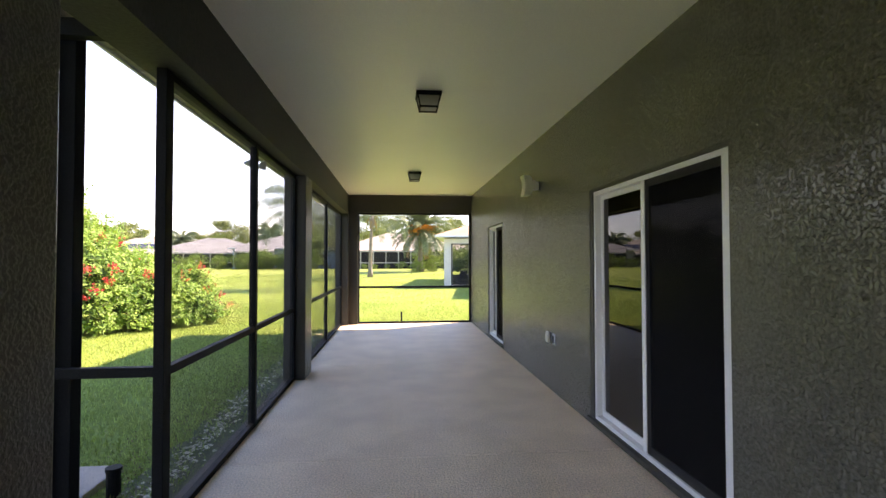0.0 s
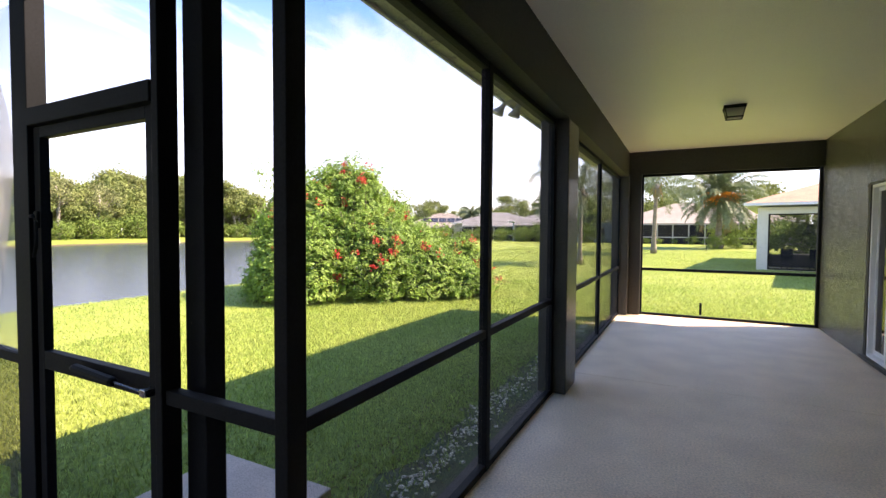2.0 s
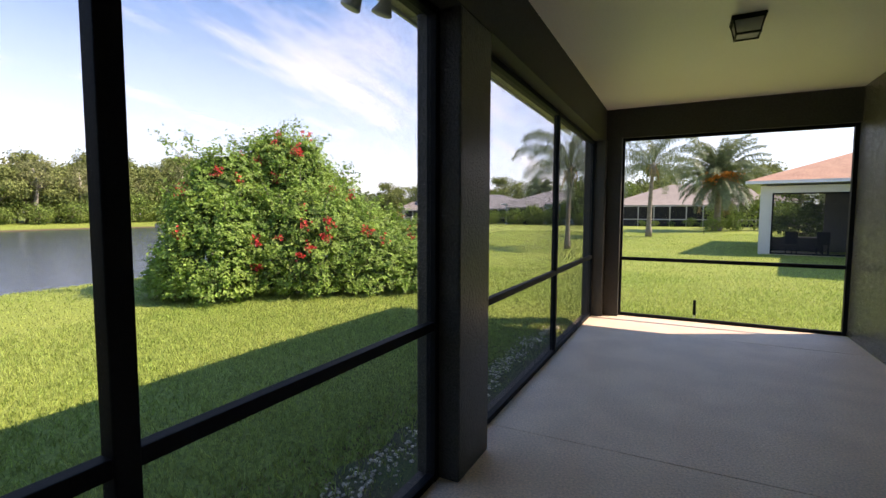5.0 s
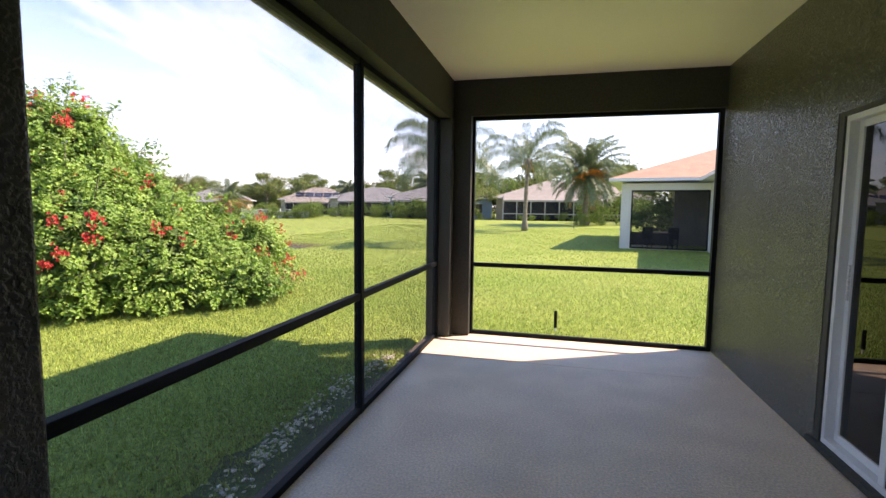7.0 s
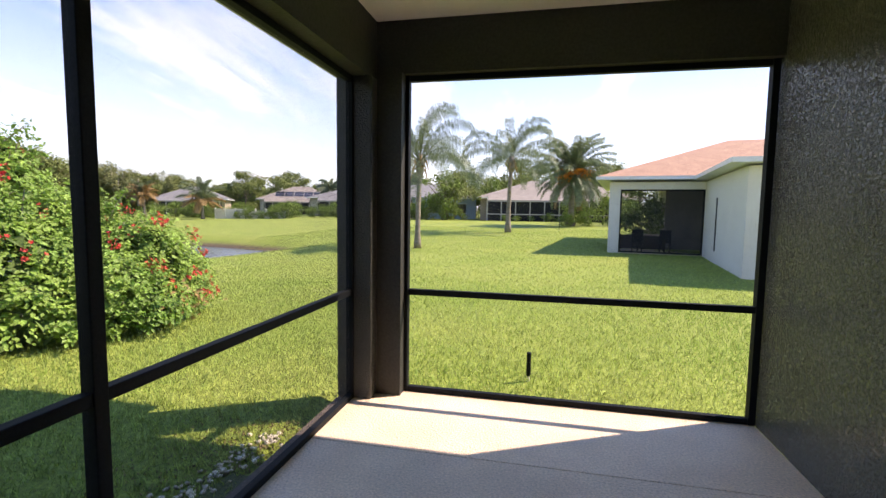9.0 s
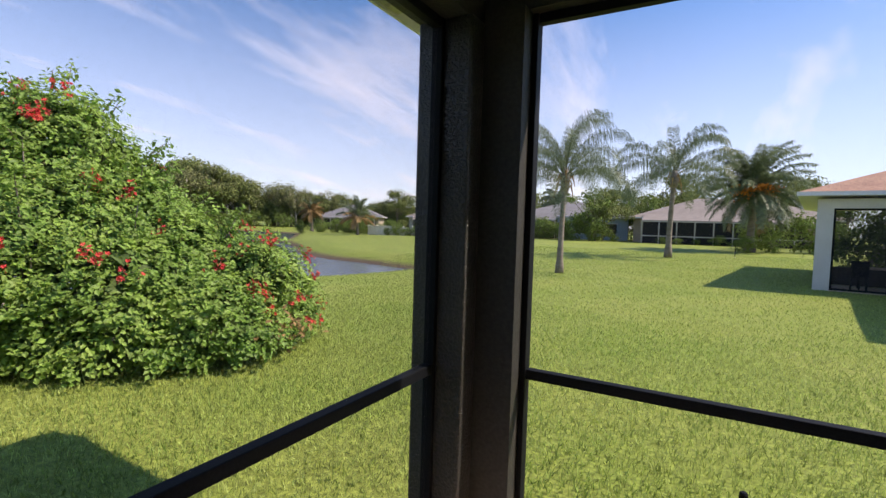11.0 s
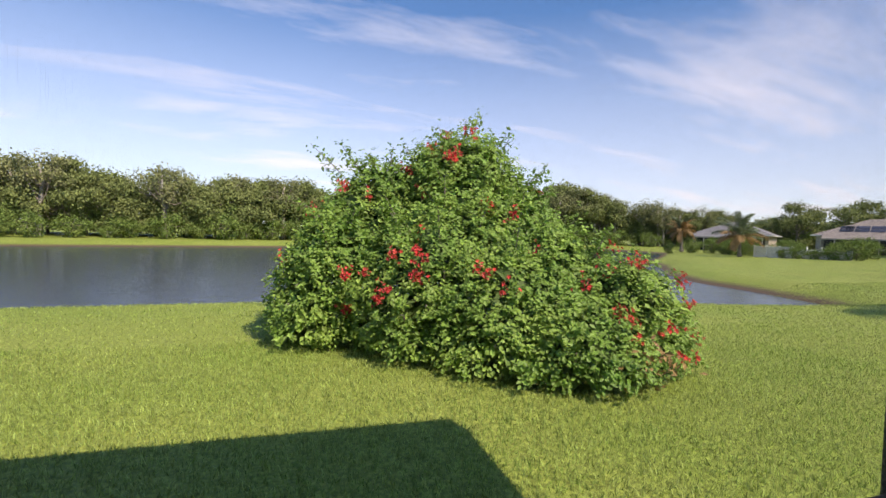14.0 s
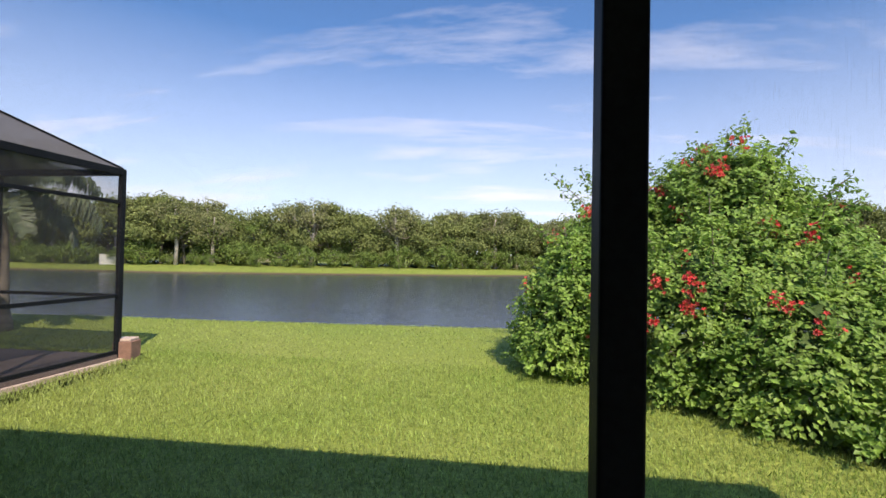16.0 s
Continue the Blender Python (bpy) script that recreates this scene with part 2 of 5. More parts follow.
DATES = surface("orange_palm_fruit", (0.70, 0.26, 0.04), (0.55, 0.18, 0.03), 5, 30, 0.6, vary=0.3, island=True)
WOOD_LEAF = surface("oak_leaf", (0.15, 0.195, 0.06), (0.22, 0.255, 0.085), 0.25, 4, 0.8, spec=0.2, amount=0.6, vary=0.45, trans=0.2, island=True)
MOSS_LEAF = surface("grey_green_leaf", (0.185, 0.21, 0.09), (0.25, 0.265, 0.115), 0.3, 4, 0.8, spec=0.2, amount=0.6, vary=0.4, trans=0.2, island=True)
LIME_LEAF = surface("light_green_leaf", (0.14, 0.215, 0.05), (0.20, 0.26, 0.065), 0.4, 5, 0.8, spec=0.2, vary=0.4, trans=0.2, island=True)
HOUSE_WHITE = surface("pale_stucco", (0.72, 0.71, 0.66), (0.64, 0.63, 0.58), 1.5, 80, 0.75, 0.3, 60, amount=0.3, fine_amount=0.05)
HOUSE_PALE = surface("weathered_pale_stucco", (0.46, 0.44, 0.40), (0.38, 0.36, 0.33), 1.0, 60, 0.8, amount=0.4)
HOUSE_TAN = surface("tan_stucco", (0.40, 0.34, 0.27), (0.34, 0.29, 0.23), 1.0, 60, 0.8, amount=0.3)
HOUSE_BLUE = surface("blue_stucco", (0.33, 0.45, 0.58), (0.28, 0.39, 0.5), 1.0, 60, 0.8, amount=0.3)
ROOF_RED = surface("red_brown_shingle", (0.40, 0.24, 0.16), (0.33, 0.19, 0.13), 2.0, 14, 0.85, 0.8, 14, fine_amount=0.25, stretch=(1, 1, 1))
ROOF_TAN = surface("weathered_tan_shingle", (0.26, 0.23, 0.20), (0.21, 0.185, 0.16), 1.5, 10, 0.85, 0.4, 12, fine_amount=0.2)
SOLAR = surface("solar_panel_glass", (0.03, 0.035, 0.06), rough=0.15)
ROOF_GREY = surface("grey_shingle", (0.20, 0.20, 0.20), (0.155, 0.155, 0.155), 1.5, 10, 0.85, 0.4, 12, fine_amount=0.2)
# near-black tone standing in for the shade inside porches and rooms
INTERIOR_SHADE = surface("interior_shade_tone", (0.055, 0.05, 0.05), rough=0.9)
WATER = bpy.data.materials.new("lake_water")
WATER.use_nodes = True
_n, _l = WATER.node_tree.nodes, WATER.node_tree.links
_b = _n["Principled BSDF"]
_b.inputs["Base Color"].default_value, _b.inputs["Roughness"].default_value, _b.inputs["IOR"].default_value = (0.035, 0.045, 0.065, 1), 0.19, 1.33
_tc = _n.new("ShaderNodeTexCoord"); _mp = _n.new("ShaderNodeMapping"); _mp.inputs["Scale"].default_value = (1.2, 0.7, 1)
_w = _n.new("ShaderNodeTexNoise"); _w.inputs["Scale"].default_value, _w.inputs["Detail"].default_value = 2.6, 3
_bp = _n.new("ShaderNodeBump"); _bp.inputs["Strength"].default_value, _bp.inputs["Distance"].default_value = 0.6, 0.045
_l.new(_tc.outputs["Object"], _mp.inputs[0]); _l.new(_mp.outputs[0], _w.inputs["Vector"])
_l.new(_w.outputs["Fac"], _bp.inputs["Height"]); _l.new(_bp.outputs[0], _b.inputs["Normal"])


# ---- mesh helpers ----
def link(name, bm, material, parent=None, label="", smooth=False):
    me = bpy.data.meshes.new(name)
    bm.to_mesh(me)
    bm.free()
    me.materials.append(material)
    if smooth:
        me.polygons.foreach_set("use_smooth", [True] * len(me.polygons))
    ob = new(name, me)
    if parent is not None:
        ob.parent = parent
    return tagged(ob, label)


def part(name, bm, material, parent, label="", smooth=False):
    return link(name, bm, material, parent, label, smooth)


def thing(name, label, category, at=(0, 0, 0), rz=0.0, group=""):
    ob = new(name)
    ob.empty_display_size = 0.1
    ob.matrix_basis = pose(*at, 0, 0, rz)
    return tagged(ob, label, category, group)


def box(x0, x1, y0, y1, z0, z1, bevel=0.0, bm=None):
    own = bm is None
    if own:
        bm = bmesh.new()
    v = [bm.verts.new(p) for p in ((x0, y0, z0), (x1, y0, z0), (x1, y1, z0), (x0, y1, z0), (x0, y0, z1), (x1, y0, z1), (x1, y1, z1), (x0, y1, z1))]
    faces = [bm.faces.new([v[i] for i in q]) for q in ((3, 2, 1, 0), (4, 5, 6, 7), (0, 1, 5, 4), (1, 2, 6, 5), (2, 3, 7, 6), (3, 0, 4, 7))]
    if bevel:
        edges = list({e for f in faces for e in f.edges})
        bmesh.ops.bevel(bm, geom=edges, offset=bevel, segments=2, profile=0.5, affect="EDGES")
    return bm


def tube(points, radii, sides=8, bm=None, cap=True):
    """A round tube along points, each with its radius."""
    bm = bm or bmesh.new()
    rings = []
    for i, p in enumerate(points):
        p = Vector(p)
        a = Vector(points[max(0, i - 1)]); b = Vector(points[min(len(points) - 1, i + 1)])
        d = (b - a).normalized()
        u = d.orthogonal().normalized(); w = d.cross(u)
        r = radii[i] if hasattr(radii, "__len__") else radii
        rings.append([bm.verts.new(p + r * (math.cos(k * 2 * math.pi / sides) * u + math.sin(k * 2 * math.pi / sides) * w)) for k in range(sides)])
    for a, b in zip(rings, rings[1:]):
        # match the ring starts to avoid twists
        off = min(range(sides), key=lambda s: (a[0].co - b[s].co).length)
        for k in range(sides):
            bm.faces.new((a[k], a[(k + 1) % sides], b[(k + 1 + off) % sides], b[(k + off) % sides]))
    if cap:
        bm.faces.new(rings[0][::-1]); bm.faces.new(rings[-1])
    return bm


def raw(name, verts, faces, material, parent=None, label="", smooth=False):
    me = bpy.data.meshes.new(name)
    me.from_pydata(verts, [], faces)
    me.materials.append(material)
    if smooth:
        me.polygons.foreach_set("use_smooth", [True] * len(me.polygons))
    ob = new(name, me)
    if parent is not None:
        ob.parent = parent
    return tagged(ob, label)


def pane(name, p, material, parent, label=""):
    return raw(name, [tuple(q) for q in p], [tuple(range(len(p)))], material, parent, label)


def setting(ob, label, category):
    return tagged(ob, label, category, kind="structure")

# ---- lanai: the covered porch ----
WALL_X, END_Y, SCREEN_X, CEIL_Z = 2.0, 10.87, -1.05, 3.045
BACK_Y, OUT_Y = -5.5, 11.08
D1, D2 = (2.085, 3.93), (7.52, 8.81)
DOOR_Z0, DOOR_Z1 = 0.06, 2.15

wall_east = setting(new("wall_east"), "dark grey-green stucco house wall with two sliding doors", "wall")
bm = bmesh.new()
for y0, y1, z0, z1 in ((BACK_Y, D1[0], 0, 3.1), (D1[1], D2[0], 0, 3.1), (D2[1], OUT_Y, 0, 3.1), (D1[0], D1[1], DOOR_Z1, 3.1), (D2[0], D2[1], DOOR_Z1, 3.1),
                       (D1[0], D1[1], 0, DOOR_Z0), (D2[0], D2[1], 0, DOOR_Z0)):
    box(WALL_X, WALL_X + 0.22, y0, y1, z0, z1, bm=bm)
part("stucco", bm, STUCCO, wall_east)
wall_south = setting(new("wall_south"), "dark stucco wall closing the porch", "wall")
part("stucco", box(-1.2, WALL_X + 0.22, BACK_Y - 0.2, BACK_Y, 0, 3.1), STUCCO, wall_south)

ceiling = setting(link("ceiling", box(-0.95, WALL_X + 0.05, BACK_Y, END_Y + 0.05, CEIL_Z, CEIL_Z + 0.06), CEIL), "smooth pale painted porch ceiling", "ceiling")

beam_west = setting(new("beam_west"), "dark painted beam above the screens", "beam")
part("beam_body", box(-1.2, -0.925, BACK_Y, OUT_Y, 2.58, 3.2), BEAM, beam_west)
wall_north = setting(new("wall_north"), "dark stucco end wall with a wide screened opening", "wall")
bm = box(-0.925, WALL_X, END_Y, OUT_Y, 2.63, 3.2)
box(-0.905, -0.70, END_Y - 0.05, OUT_Y - 0.003, 0, 2.63, bm=bm)
part("stucco", bm, BEAM, wall_north)

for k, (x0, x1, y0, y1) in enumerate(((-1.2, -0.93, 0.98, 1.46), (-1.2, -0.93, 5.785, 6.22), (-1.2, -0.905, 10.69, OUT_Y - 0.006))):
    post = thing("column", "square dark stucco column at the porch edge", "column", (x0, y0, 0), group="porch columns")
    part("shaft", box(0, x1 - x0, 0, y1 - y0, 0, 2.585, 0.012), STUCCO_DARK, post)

# floor slabs with open joints
floor = setting(link("floor", box(-1.2, WALL_X, BACK_Y, OUT_Y, -0.2, -0.008), JOINT), "beige painted concrete porch floor with joints", "floor")
ys = [BACK_Y, -3.0, 0.1, 3.35, 6.57, 9.99, OUT_Y]
for a, b in zip(ys, ys[1:]):
    part("slab", box(-1.118, WALL_X - 0.001, a + 0.004, b - 0.004, -0.15, 0.0, 0.002), CONCRETE, floor)

# roof edge: soffit, fascia, gutter, shingles
roof = setting(new("roof"), "shingled house roof with vinyl soffit and gutter", "roof")
X0, Y1, Y2 = -1.62, 11.70, 11.24   # west eave run on past the end wall, shaped to place the lawn shadow's corner
part("soffit", box(X0, -1.2, BACK_Y - 1, OUT_Y, 2.865, 2.89), SOFFIT, roof, "cream vinyl soffit")
for k in range(50):
    y = BACK_Y + k * 0.35
    if y < OUT_Y - 0.05:
        part("soffit_rib", box(X0 + 0.01, -1.205, y, y + 0.012, 2.856, 2.866), SOFFIT, roof)
part("end_soffit", box(X0, -0.2, OUT_Y, Y1, 2.96, 2.985), SOFFIT, roof)
part("end_soffit", box(-0.199, 12, OUT_Y, Y2, 2.96, 2.985), SOFFIT, roof)
part("fascia", box(X0 - 0.02, X0, BACK_Y - 1, Y1, 2.845, 3.12), WHITE, roof)
part("end_fascia", box(X0 - 0.02, -0.2, Y1, Y1 + 0.02, 2.94, 3.12), WHITE, roof)
part("end_fascia", box(-0.199, 12, Y2, Y2 + 0.02, 2.94, 3.12), WHITE, roof)
gut = bmesh.new()
prof = ((0, 0.0), (-0.08, 0.0), (-0.115, 0.05), (-0.115, 0.12), (-0.10, 0.12), (-0.10, 0.06), (-0.07, 0.015), (0, 0.015))
ga = [gut.verts.new((X0 - 0.022 + u, BACK_Y - 1, 2.99 + w)) for u, w in prof]
gb = [gut.verts.new((X0 - 0.022 + u, Y1, 2.99 + w)) for u, w in prof]
for i in range(len(prof)):
    j = (i + 1) % len(prof)
    gut.faces.new((ga[i], ga[j], gb[j], gb[i]))
gut.faces.new(ga[::-1]); gut.faces.new(gb)
part("gutter", gut, FRAME, roof, "dark metal gutter")
raw("shingles", [(X0 - 0.05, BACK_Y - 1, 3.13), (X0 - 0.05, Y1 + 0.03, 3.13), (-0.2, Y1 + 0.03, 3.13), (-0.2, Y2 + 0.03, 3.13), (13, Y2 + 0.03, 3.13), (13, BACK_Y - 1, 3.13), (5.0, BACK_Y - 1, 5.6), (5.0, 5.0, 5.6)],
    [(0, 6, 7, 1), (1, 7, 2), (2, 7, 3), (3, 7, 4), (4, 7, 6, 5), (0, 1, 2, 3, 4, 5), (0, 5, 6)], ROOF_GREY, roof)
house_body = setting(link("wall_house", box(2.25, 12.0, BACK_Y - 1, OUT_Y - 0.002, -0.2, 2.955), HOUSE_WHITE), "the house body behind the porch", "wall")

# screens: dark aluminium frames with insect mesh
weave = random.Random(41)
def screen_wall(name, label, along, fixed, spans, z_top, rail_z, posts, mesh=SCREEN, sill=True, post_w=0.07):
    """A run of screens. along 'y' at x = fixed, or along 'x' at y = fixed."""
    st = setting(new(name), label, "screen wall")
    def bar(nm, a0, a1, z0, z1, w=0.05, bev=0.004):
        if along == "y":
            return part(nm, box(fixed - w / 2, fixed + w / 2, a0, a1, z0, z1, bev), FRAME, st)
        return part(nm, box(a0, a1, fixed - w / 2, fixed + w / 2, z0, z1, bev), FRAME, st)
    for a0, a1 in posts:
        bar("post", a0, a1, 0.0, z_top, post_w)
    for a0, a1 in spans:
        if sill:
            bar("sill", a0, a1, 0.0, 0.045)
        bar("rail", a0, a1, rail_z - 0.05, rail_z)
        bar("head", a0, a1, z_top - 0.045, z_top)
        for nm, z0, z1 in (("lower_mesh", 0.045, rail_z - 0.05), ("upper_mesh", rail_z, z_top - 0.045)):
            p = [(a0, z0), (a1, z0), (a1, z1), (a0, z1)]
            pane(nm, [(fixed, a, z) if along == "y" else (a, fixed, z) for a, z in p], mesh, st)
            # upright threads of the mesh, with their depth across the pane
            wv, wf = [], []
            for q in range(int((a1 - a0) / 0.00095)):
                a = a0 + 0.00095 * (q + weave.uniform(0.22, 0.78))
                for o, z in ((-0.00005, z0), (0.00005, z0), (0.00005, z1), (-0.00005, z1)):
                    wv.append((fixed + o, a, z) if along == "y" else (a, fixed + o, z))
                wf.append((4 * q, 4 * q + 1, 4 * q + 2, 4 * q + 3))
            tagged(raw(nm.replace("mesh", "threads"), wv, wf, WIRE, st), kind="stuff")
    return st

screen_wall("window_1", "black aluminium screens facing the lawn and lake", "y", SCREEN_X - 0.03,
            [(2.54, 4.115), (4.18, 5.735), (6.265, 8.46), (8.517, 10.665)], 2.58, 0.91,
            [(2.455, 2.54), (4.115, 4.18), (5.735, 5.783), (6.222, 6.265), (8.46, 8.517), (10.665, 10.712)], post_w=0.058)
screen_wall("window_2", "wide black aluminium screen at the porch end", "x", 10.96, [(-0.67, 1.95)], 2.63, 0.885, [(-0.698, -0.67), (1.95, 1.997)])

# ---- sliding glass doors ----
def sliding_door(name, label, y0, y1):
    d = setting(new(name), label, "sliding door")
    fx = WALL_X + 0.016
    f = 0.036
    dark = [("reveal_near", (WALL_X + 0.004, fx + 0.1, y0, y0 + 0.012, DOOR_Z0, DOOR_Z1)), ("reveal_far", (WALL_X + 0.004, fx + 0.1, y1 - 0.06, y1, DOOR_Z0, DOOR_Z1)),
            ("reveal_top", (WALL_X + 0.004, fx + 0.1, y0 + 0.012, y1 - 0.06, DOOR_Z1 - 0.025, DOOR_Z1)), ("threshold", (WALL_X - 0.03, fx + 0.1, y0 - 0.04, y1 + 0.04, DOOR_Z0 - 0.03, DOOR_Z0 + 0.004))]
    for nm, b in dark:
        part(nm, box(*b), BEAM, d)
    a, b = y0 + 0.012, y1 - 0.06
    z0, z1 = DOOR_Z0 + 0.004, DOOR_Z1 - 0.025
    part("frame_head", box(fx, fx + 0.085, a, b, z1 - f, z1, 0.003), WHITE, d, "white aluminium frame head")
    part("frame_sill", box(fx, fx + 0.085, a, b, z0, z0 + 0.035, 0.003), WHITE, d)
    part("frame_jamb", box(fx, fx + 0.085, a, a + f, z0 + 0.035, z1 - f, 0.003), WHITE, d)
    part("frame_jamb", box(fx, fx + 0.085, b - f, b, z0 + 0.035, z1 - f, 0.003), WHITE, d)
    mid = (a + b) / 2 + 0.02
    def leaf(nm, u0, u1, x, w, inner):
        lf = part(nm, box(x, x + 0.03, u0, u0 + w, z0 + 0.036, z1 - f, 0.003), WHITE, d, "white aluminium stile and rails")
        part("stile", box(x, x + 0.03, u1 - w, u1, z0 + 0.036, z1 - f, 0.003), WHITE, lf)
        part("rail", box(x, x + 0.029, u0 + w, u1 - w, z0 + 0.036, z0 + 0.036 + w + 0.01, 0.003), WHITE, lf)
        part("rail", box(x, x + 0.029, u0 + w, u1 - w, z1 - f - w, z1 - f, 0.003), WHITE, lf)
        g = part("glass", box(x + 0.012, x + 0.018, u0 + w, u1 - w, z0 + 0.04 + w, z1 - f - w), inner, lf, "dark reflecting glass")
        g.visible_shadow = False
        return lf
    leaf("fixed_leaf", mid - 0.03, b - f, fx + 0.051, 0.042, GLASS)
    sl = leaf("sliding_leaf", a + f, mid + 0.03, fx + 0.02, 0.05, GLASS)
    # the sliding insect screen in front
    part("screen_stile", box(fx + 0.002, fx + 0.018, mid - 0.01, mid + 0.04, z0 + 0.036, z1 - f, 0.003), WHITE, d)
    part("screen_stile", box(fx + 0.002, fx + 0.018, a + f, a + f + 0.04, z0 + 0.036, z1 - f, 0.003), WHITE, d)
    pane("screen_mesh", [(fx + 0.010, a + f + 0.04, z0 + 0.04), (fx + 0.010, mid - 0.01, z0 + 0.04), (fx + 0.010, mid - 0.01, z1 - f), (fx + 0.010, a + f + 0.04, z1 - f)], SCREEN_DOOR, d)
    part("pull_handle", box(fx + 0.04, fx + 0.052, b - f - 0.037, b - f - 0.017, 1.0, 1.22, 0.004), GREY_METAL, d, "grey metal pull")
    # added room behind, its dimness put into the dark wall colour
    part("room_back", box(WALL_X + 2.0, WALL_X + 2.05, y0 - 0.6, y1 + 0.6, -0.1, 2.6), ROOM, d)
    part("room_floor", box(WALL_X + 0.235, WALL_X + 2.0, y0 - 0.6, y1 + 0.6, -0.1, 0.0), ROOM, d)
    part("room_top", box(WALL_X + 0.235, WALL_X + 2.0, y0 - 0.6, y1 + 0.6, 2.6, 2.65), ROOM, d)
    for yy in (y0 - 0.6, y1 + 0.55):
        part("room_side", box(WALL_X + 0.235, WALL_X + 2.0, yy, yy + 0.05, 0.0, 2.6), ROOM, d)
    return d

sliding_door("door_1", "white-framed sliding glass door with dark screen, closed", *D1)
sliding_door("door_2", "white-framed sliding glass door with dark screen, closed", *D2)

# ---- ceiling lanterns ----
def lantern(at):
    t = thing("ceiling_light", "black metal flush ceiling lantern with clear glass", "ceiling light", at, group="porch ceiling lights")
    part("canopy", box(-0.118, 0.118, -0.118, 0.118, -0.02, 0.0, 0.005), FRAME, t)
    top, bot, h = 0.104, 0.080, 0.135
    for sx, sy in ((1, 1), (1, -1), (-1, 1), (-1, -1)):
        part("corner_bar", tube([(sx * top, sy * top, -0.02), (sx * bot, sy * bot, -h)], 0.008, 4), FRAME, t)
    for z, r in ((-0.028, top), (-h, bot)):
        bm = bmesh.new()
        for s in (1, -1):
            box(-r - 0.008, r + 0.008, s * r - 0.007, s * r + 0.007, z - 0.008, z + 0.008, bm=bm)
            box(s * r - 0.0065, s * r + 0.0065, -r, r, z - 0.0078, z + 0.0078, bm=bm)
        part("ring", bm, FRAME, t)
    for k in range(4):
        c, s = math.cos(k * math.pi / 2), math.sin(k * math.pi / 2)
        q = [(top - 0.003, -top, -0.03), (top - 0.003, top, -0.03), (bot - 0.003, bot, -h + 0.006), (bot - 0.003, -bot, -h + 0.006)]
        g = pane("glass_pane", [(c * x - s * y, s * x + c * y, z) for x, y, z in q], LAMP_GLASS, t)
        g.visible_shadow = False
    g = pane("glass_bottom", [(-bot, -bot, -h), (bot, -bot, -h), (bot, bot, -h), (-bot, bot, -h)], LAMP_GLASS, t)
    g.visible_shadow = False
    for s in (-1, 1):
        bm = tube([(0, 0, 0), (0, 0, -0.03), (0, 0, -0.05), (0, 0, -0.09), (0, 0, -0.105)], [0.014, 0.014, 0.028, 0.03, 0.012], 12)
        bmesh.ops.translate(bm, verts=bm.verts, vec=(0.035 * s, 0, -0.022))
        part("bulb", bm, BULB, t, smooth=True)
    return t

first = lantern((0.51, 4.05, CEIL_Z))
copy_thing(first, pose(0.525, 7.98, CEIL_Z))

# ---- small wall fixtures ----
wl_box = thing("wall_speaker", "small cream plastic outdoor speaker on a wall bracket", "speaker", (WALL_X, 5.47, 2.44))
part("bracket_plate", box(-0.012, 0.0, -0.05, 0.05, -0.07, 0.05, 0.003), FRAME, wl_box, "dark bracket plate")
part("bracket_arm", box(-0.06, -0.012, -0.035, -0.028, -0.06, 0.045, 0.002), GREY_METAL, wl_box)
part("bracket_arm", box(-0.06, -0.012, 0.028, 0.035, -0.06, 0.045, 0.002), GREY_METAL, wl_box)
part("pivot_bolt", tube([(-0.04, -0.045, -0.05), (-0.04, 0.045, -0.05)], 0.008, 8), GREY_METAL, wl_box)
part("neck", box(-0.11, -0.05, -0.045, 0.045, -0.055, 0.06, 0.008), PLASTIC, wl_box)
bm = bmesh.new()
ring = []
for z, xf, xb, w in ((-0.135, -0.215, -0.13, 0.085), (-0.09, -0.205, -0.105, 0.083), (-0.03, -0.196, -0.10, 0.08), (0.04, -0.198, -0.10, 0.08), (0.09, -0.21, -0.11, 0.083), (0.12, -0.222, -0.145, 0.085)):
    ring.append([bm.verts.new(p) for p in ((xf, -w, z), (xf, w, z), (xb, w * 0.8, z), (xb, -w * 0.8, z))])
for p, q in zip(ring, ring[1:]):
    for k in range(4):
        bm.faces.new((p[k], p[(k + 1) % 4], q[(k + 1) % 4], q[k]))
bm.faces.new(ring[0][::-1]); bm.faces.new(ring[-1])
part("cabinet", bm, PLASTIC, wl_box)
part("front_rim", box(-0.185, -0.17, -0.088, 0.088, -0.13, 0.118, 0.004), PLASTIC, wl_box)

outlet = thing("outlet_cover", "cream plastic weatherproof outlet cover on the wall", "outlet", (WALL_X, 5.11, 0.60))
part("cover", box(-0.03, 0.0, -0.042, 0.042, -0.065, 0.065, 0.008), PLASTIC, outlet)
part("lid_lip", box(-0.036, -0.029, -0.03, 0.03, -0.05, 0.045, 0.003), PLASTIC, outlet)
jack = thing("cable_plate", "grey metal cable plate on the stucco wall", "wall plate", (WALL_X, 4.93, 0.60))
part("plate", box(-0.012, 0.0, -0.036, 0.036, -0.062, 0.062, 0.004), GREY_METAL, jack)
part("dark_insert", box(-0.017, -0.011, -0.018, 0.018, -0.042, 0.042, 0.002), FRAME, jack)

